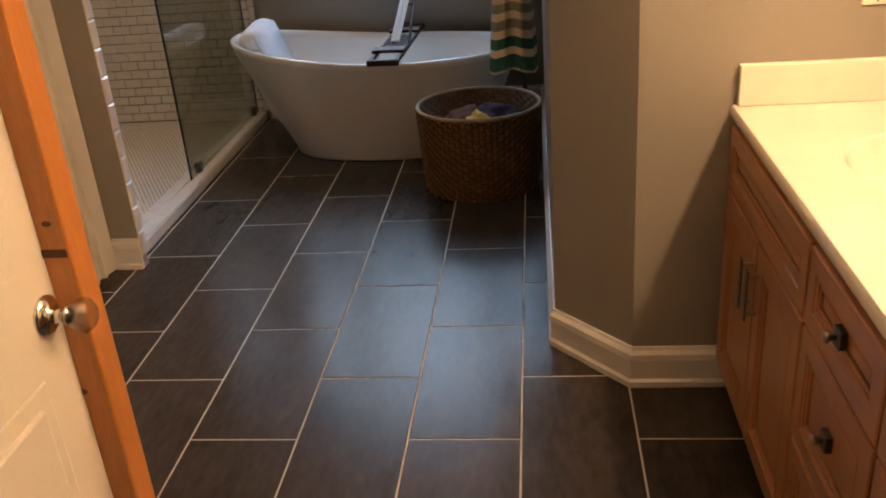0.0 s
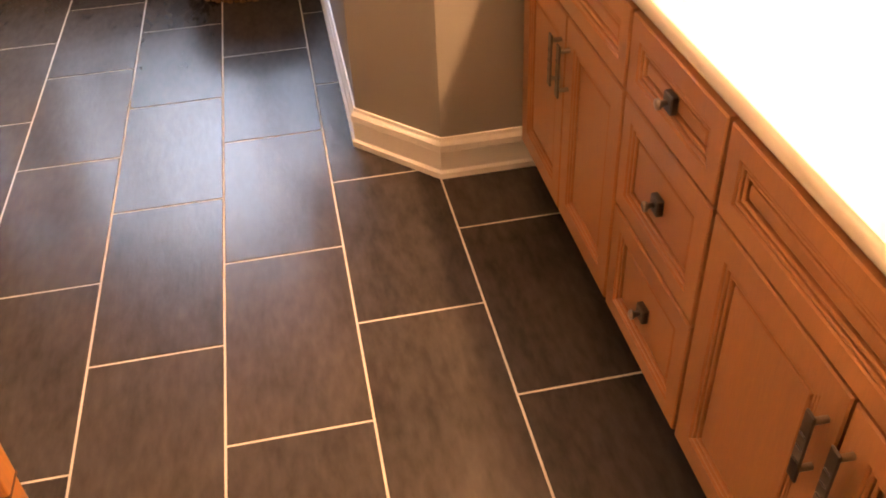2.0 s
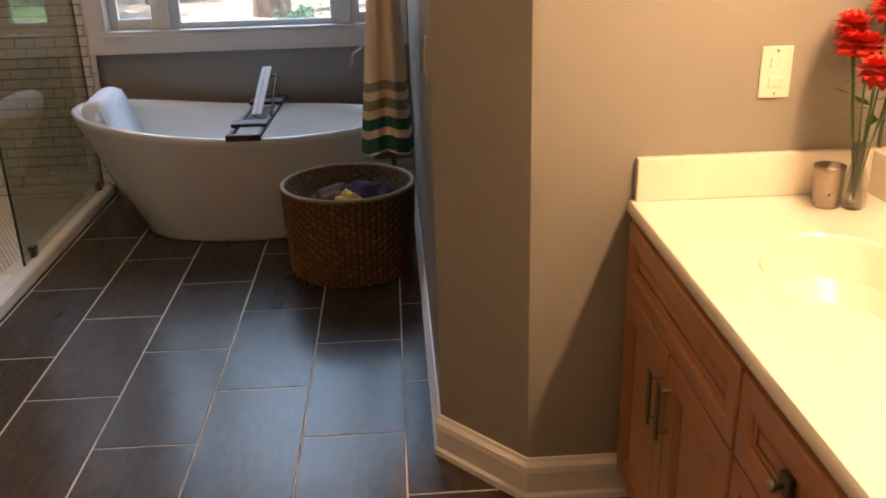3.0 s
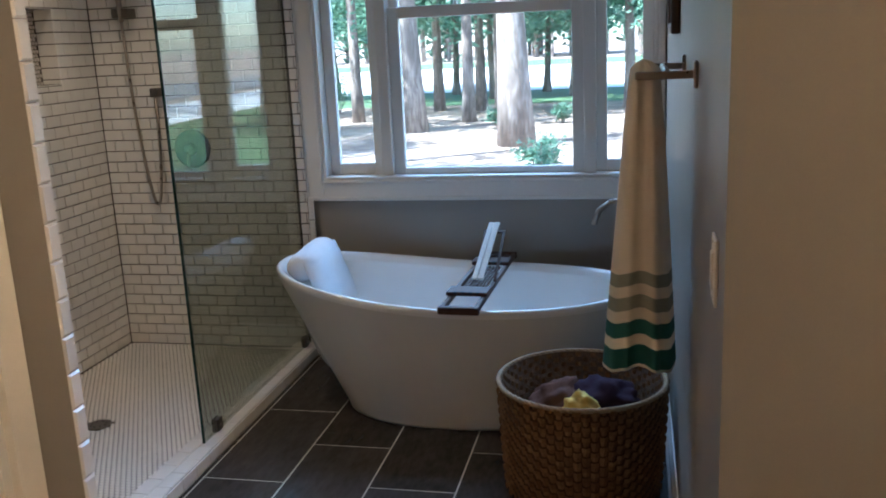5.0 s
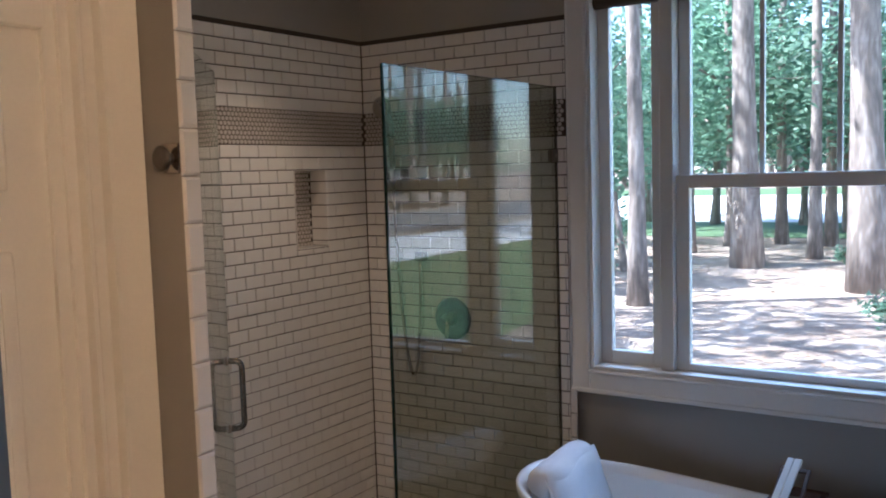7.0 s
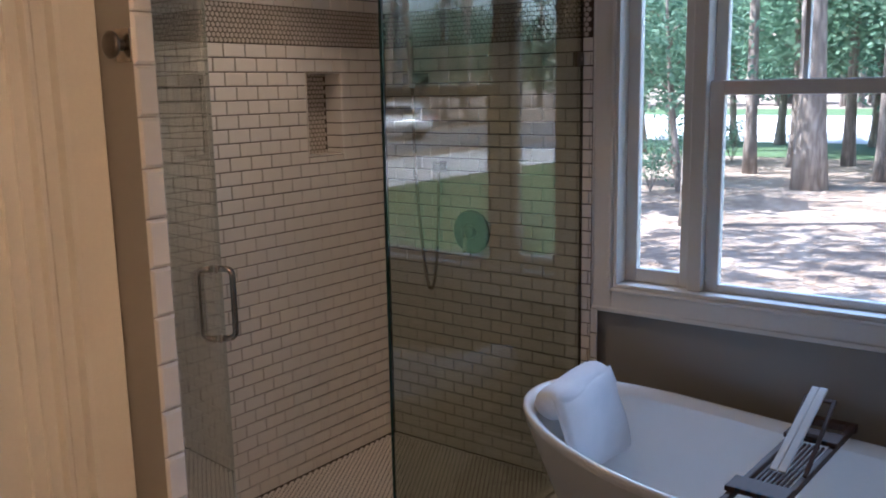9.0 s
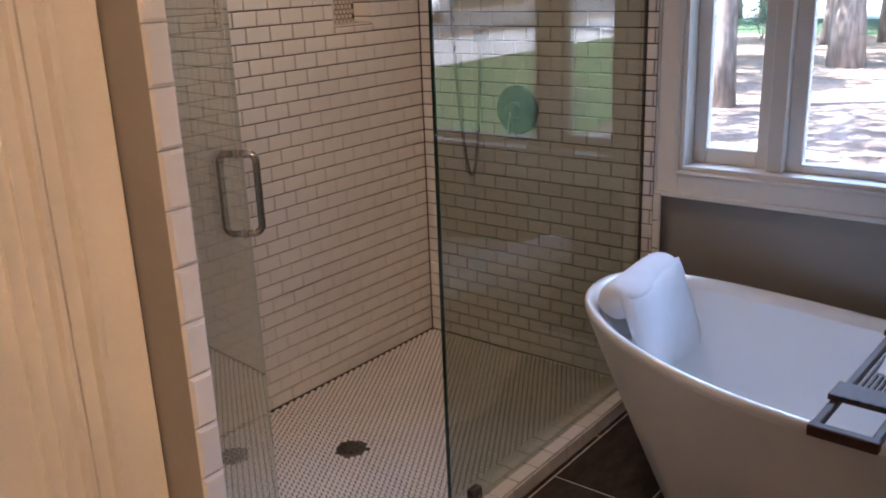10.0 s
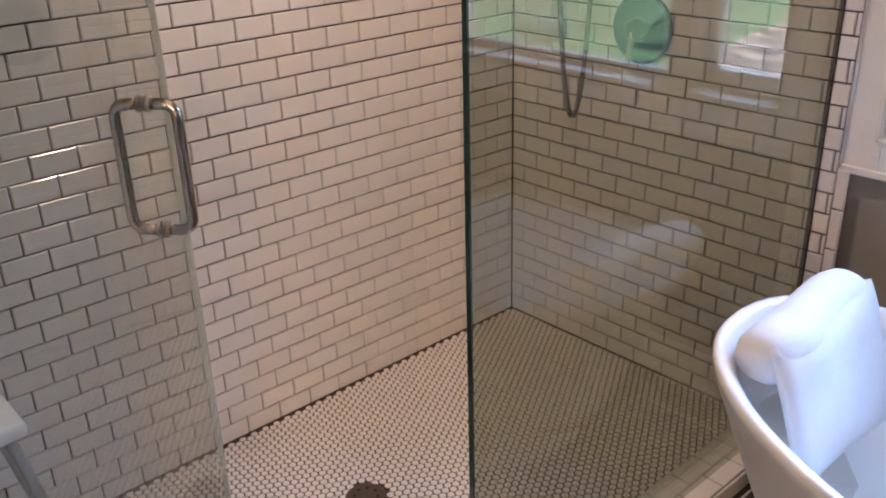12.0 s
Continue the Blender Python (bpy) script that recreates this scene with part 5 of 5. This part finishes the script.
hi = [bm.verts.new((x, 0.86 - 0.16 * (z > 1.2), z)) for x, z in cabin]
bm.faces.new(lo)
bm.faces.new(hi[::-1])
for i in range(len(cabin)):
    j = (i + 1) % len(cabin)
    bm.faces.new((lo[i], lo[j], hi[j], hi[i]))
bmesh.ops.bevel(bm, geom=bm.edges[:], offset=0.05, segments=2, affect="EDGES")
part("cabin", bm, M_CAR, car, "", True)
for s in (-1, 1):
    for x0, x1, t0, t1 in ((-1.05, -0.1, -0.52, -0.1), (-0.02, 0.85, -0.02, 0.85), (0.93, 1.75, 0.93, 1.42)):
        bm = B()
        y0, y1 = s * 0.845, s * 0.735
        q = [bm.verts.new(p) for p in ((x0, y0, 1.16), (x1, y0, 1.16), (t1, y1, 1.54), (t0, y1, 1.54))]
        bm.faces.new(q)
        part("side_window", bm, M_CGLASS, car)
    part("tail_lamp", box(B(), 2.16, 2.27, s * 0.78 - 0.09, s * 0.78 + 0.09, 0.86, 1.06, 0.02), M_TAIL, car)
    part("headlight", box(B(), -2.26, -2.1, s * 0.7 - 0.14, s * 0.7 + 0.14, 0.72, 0.88, 0.02), M_CHROME, car)
    for x in (-1.40, 1.38):
        w = part("wheel", lathe(B(), [(0.20, s * 0.72), (0.33, s * 0.74), (0.345, s * 0.80), (0.33, s * 0.92), (0.24, s * 0.93)], 22, (x, 0, 0.345), "y"), M_TYRE, car, "black tyre", True)
        part("rim", lathe(B(), [(0.235, s * 0.90), (0.235, s * 0.935), (0.06, s * 0.925)], 16, (x, 0, 0.345), "y"), M_CHROME, w, "", True)

# ---- tiles ----
TW, TL, GAP = 0.3135, 0.613, 0.0054
cache = {}


def floor_tile(x0, x1, y0, y1):
    w, h = round(x1 - x0 - GAP, 4), round(y1 - y0 - GAP, 4)
    if w < 0.01 or h < 0.01:
        return
    if (w, h) not in cache:
        cache[w, h] = tile_mesh("floor_tile", w, h, 0.012, M_TILE, 0.0015)
    piece("floor_tile", cache[w, h], floor, Matrix.Translation((x0 + GAP / 2, y0 + GAP / 2, 0)))


for c in range(-4, 5):
    x0 = 0.006 + TW * c
    x1 = x0 + TW
    for k in range(-4, 6):
        y0 = 3.24 + TL * k - (TL / 2 if c % 2 == 0 else 0)
        y1 = y0 + TL
        if c == -4:
            for ya, yb, xa in ((1.2, 4.374, LEFT), (4.374, NORTH, -0.955)):
                if min(y1, yb) > max(y0, ya):
                    floor_tile(max(x0, xa), x1, max(y0, ya), min(y1, yb))
        elif min(y1, NORTH) > max(y0, 1.2):
            floor_tile(x0, min(x1, 1.29), max(y0, 1.2), min(y1, NORTH))

JG = 0.0044
FACES = {"w": Matrix(((0, 0, 1, 0), (1, 0, 0, 0), (0, 1, 0, 0), (0, 0, 0, 1))),
         "n": Matrix(((1, 0, 0, 0), (0, 0, -1, 0), (0, 1, 0, 0), (0, 0, 0, 1))),
         "s": Matrix(((-1, 0, 0, 0), (0, 0, 1, 0), (0, 1, 0, 0), (0, 0, 0, 1))),
         "up": Matrix.Identity(4)}


def joined_tiles(name, items, face, parent, material, bev=0.002, d=0.008):
    """Many tiles (origin, width, height) on one wall, joined into one mesh."""
    vs, fs = [], []
    R = FACES[face].to_3x3()
    for o, w, h in items:
        n = len(vs)
        for pts in ([(0, 0, -d), (w, 0, -d), (w, h, -d), (0, h, -d)], [(0, 0, -bev), (w, 0, -bev), (w, h, -bev), (0, h, -bev)],
                    [(bev, bev, 0), (w - bev, bev, 0), (w - bev, h - bev, 0), (bev, h - bev, 0)]):
            vs += [tuple(Vector(o) + R @ Vector(p)) for p in pts]
        fs.append((n + 8, n + 9, n + 10, n + 11))
        for q in (0, 4):
            for i in range(4):
                fs.append((n + q + i, n + q + (i + 1) % 4, n + q + 4 + (i + 1) % 4, n + q + 4 + i))
    ob = pydata(name, vs, fs, material, parent)
    return tagged(ob, kind="stuff")


def run_bond(a0, a1, phase, rows, holes=()):
    """Tiles of a half-bond wall between a0 and a1: (a, z, width, height)."""
    out = []
    for r, z in rows:
        off = phase + (COL / 2 if r % 2 else 0)
        k0 = math.floor((a0 - off) / COL) - 1
        for k in range(k0, k0 + int((a1 - a0) / COL) + 4):
            s0, s1 = max(a0, off + k * COL), min(a1, off + (k + 1) * COL)
            if s1 - s0 < 0.012:
                continue
            segs = [(s0, s1)]
            for h0, h1, g0, g1 in holes:
                if z + ROW * 0.5 > g0 - 0.004 and z + ROW * 0.5 < g1:
                    nsegs = []
                    for p, q in segs:
                        if q <= h0 or p >= h1:
                            nsegs.append((p, q))
                        else:
                            if h0 - p > 0.008:
                                nsegs.append((p, h0))
                            if q - h1 > 0.008:
                                nsegs.append((h1, q))
                    segs = nsegs
            for p, q in segs:
                out.append((p + JG / 2, z + JG / 2, q - p - JG, ROW - JG))
    return out


BAND0, BAND1 = ZT + 34 * ROW, ZT + 34 * ROW + 0.148
ROWS = [(r, ZT + r * ROW) for r in range(34)] + [(r, BAND1 + (r - 34) * ROW) for r in range(34, 40)]
wt = {}


def wall_tiles(items, near, face, parent, place, name):
    far = []
    for a_, z, w, h in items:
        if near(a_, z):
            key = (round(w, 4), round(h, 4))
            if key not in wt:
                wt[key] = tile_mesh("tile", w, h, 0.008, M_SUBWAY, 0.002)
            piece("tile", wt[key], parent, Matrix.Translation(place(a_, z)) @ FACES[face])
        else:
            far.append((place(a_, z), w, h))
    if far:
        joined_tiles(name, far, face, parent, M_SUBWAY_J)


wall_tiles(run_bond(SH_S, SH_N, 5.66, ROWS, [(NY0, NY1, NZ0, NZ1)]), lambda y, z: 4.95 < y and z < 1.12, "w", wall_west, lambda y, z: (WEST, y, z), "tile_field")
wall_tiles(run_bond(WEST, -0.962, -2.019, ROWS), lambda x, z: True, "n", wall_sn, lambda x, z: (x, SH_N, z), "tile_field")
joined_tiles("tile_field", [((-a_, SH_S, z), w, h) for a_, z, w, h in run_bond(0.91, -WEST, 0.91, ROWS)], "s", wall_ss, M_SUBWAY_J)
# niche jambs
items = [((WEST - 0.098, NY1 - 0.004, z + JG / 2), 0.096, ROW - JG) for r, z in ROWS if NZ0 - 0.01 < z < NZ1 - 0.02] + [((WEST - 0.098, NY1 - 0.004, NZ0 + 0.006), 0.096, ROW / 2 - 0.008)]
joined_tiles("niche_tiles", items, "n", wall_west, M_SUBWAY_J)
half = (NY1 - NY0) / 2
joined_tiles("niche_sill_tiles", [((WEST, NY0 + half * k + JG / 2, NZ0 - ROW / 2 + JG / 2), half - JG, ROW / 2 - JG) for k in (0, 1)], "w", wall_west, M_SUBWAY_J)
niche_lin = B()
box(niche_lin, WEST - 0.1, WEST - 0.001, NY0 + 0.001, NY0 + 0.004, NZ0, NZ1)
box(niche_lin, WEST - 0.1, WEST - 0.001, NY0 + 0.004, NY1 - 0.004, NZ0 + 0.001, NZ0 + 0.005)
box(niche_lin, WEST - 0.1, WEST - 0.001, NY0 + 0.004, NY1 - 0.004, NZ1 - 0.004, NZ1 - 0.001)
part("niche_lining", niche_lin, M_SUBWAY, wall_west)


def pennies(name, cells, face, parent, material, r=0.0093, seg=10):
    vs, fs = [], []
    R = FACES[face].to_3x3()
    ring = [(math.cos(2 * math.pi * k / seg), math.sin(2 * math.pi * k / seg)) for k in range(seg)]
    for o in cells:
        n, c = len(vs), Vector(o)
        for q, z in ((1.0, -0.004), (1.0, -0.0012), (0.86, 0.0)):
            vs += [tuple(c + R @ Vector((u * r * q, v * r * q, z))) for u, v in ring]
        fs.append(tuple(n + 2 * seg + k for k in range(seg)))
        for g in (0, seg):
            for k in range(seg):
                fs.append((n + g + k, n + g + (k + 1) % seg, n + g + seg + (k + 1) % seg, n + g + seg + k))
    return tagged(pydata(name, vs, fs, material, parent), kind="stuff")


def hexgrid(a0, a1, b0, b1, p=0.0212):
    out, j = [], 0
    b = b0 + p * 0.5
    while b < b1 - p * 0.35:
        a_ = a0 + p * (0.5 if j % 2 == 0 else 1.0)
        while a_ < a1 - p * 0.35:
            out.append((a_, b))
            a_ += p
        b += p * 0.866
        j += 1
    return out


DRX, DRY = -1.575, 5.412
pennies("penny_tiles", [(x, y, ZT) for x, y in hexgrid(WEST, -1.082, SH_S, SH_N) if (x - DRX) ** 2 + (y - DRY) ** 2 > 0.056 ** 2], "up",
        bpy.data.objects["shower_floor"], M_PENNY)
pennies("penny_band", [(WEST, y, z) for y, z in hexgrid(SH_S, SH_N, BAND0, BAND1)], "w", wall_west, M_PENNY_GR)
pennies("penny_band", [(x, SH_N, z) for x, z in hexgrid(WEST, -0.965, BAND0, BAND1)], "n", wall_sn, M_PENNY_GR)
pennies("penny_niche", [(WEST - 0.10, y, z) for y, z in hexgrid(NY0, NY1, NZ0, NZ1)], "w", wall_west, M_PENNY_GR)

# curb tiles and the column of trim tiles at the door
ct = tile_mesh("curb_tile", 0.059, COL - 0.003, 0.006, M_SUBWAY, 0.002)
for k in range(20):
    y = 4.43 + k * COL
    if y + COL > 6.46:
        break
    piece("curb_tile", ct, curb, Matrix.Translation((-1.080, y, 0.052)))
    piece("curb_tile", ct, curb, Matrix.Translation((-1.0185, y + COL * 0.5 * (k < 18), 0.052)))
st_ = tile_mesh("curb_face_tile", COL - 0.003, 0.046, 0.006, M_SUBWAY, 0.002)
for k in range(19):
    piece("curb_face_tile", st_, curb, Matrix.Translation((-0.950, 4.44 + k * COL, 0.003)) @ FACES["w"])
bt_ = tile_mesh("trim_tile", 0.051, COL - 0.003, 0.008, M_SUBWAY, 0.006)
for k in range(22):
    piece("trim_tile", bt_, wall_ss, Matrix.Translation((-0.897, 4.3715, 0.05 + k * COL)) @ FACES["w"])
nt_ = tile_mesh("trim_tile", 0.030, COL - 0.003, 0.006, M_SUBWAY, 0.004)
for k in range(7):
    piece("trim_tile", nt_, wall_sn, Matrix.Translation((-0.962, SH_N, 0.056 + k * COL)) @ FACES["n"])
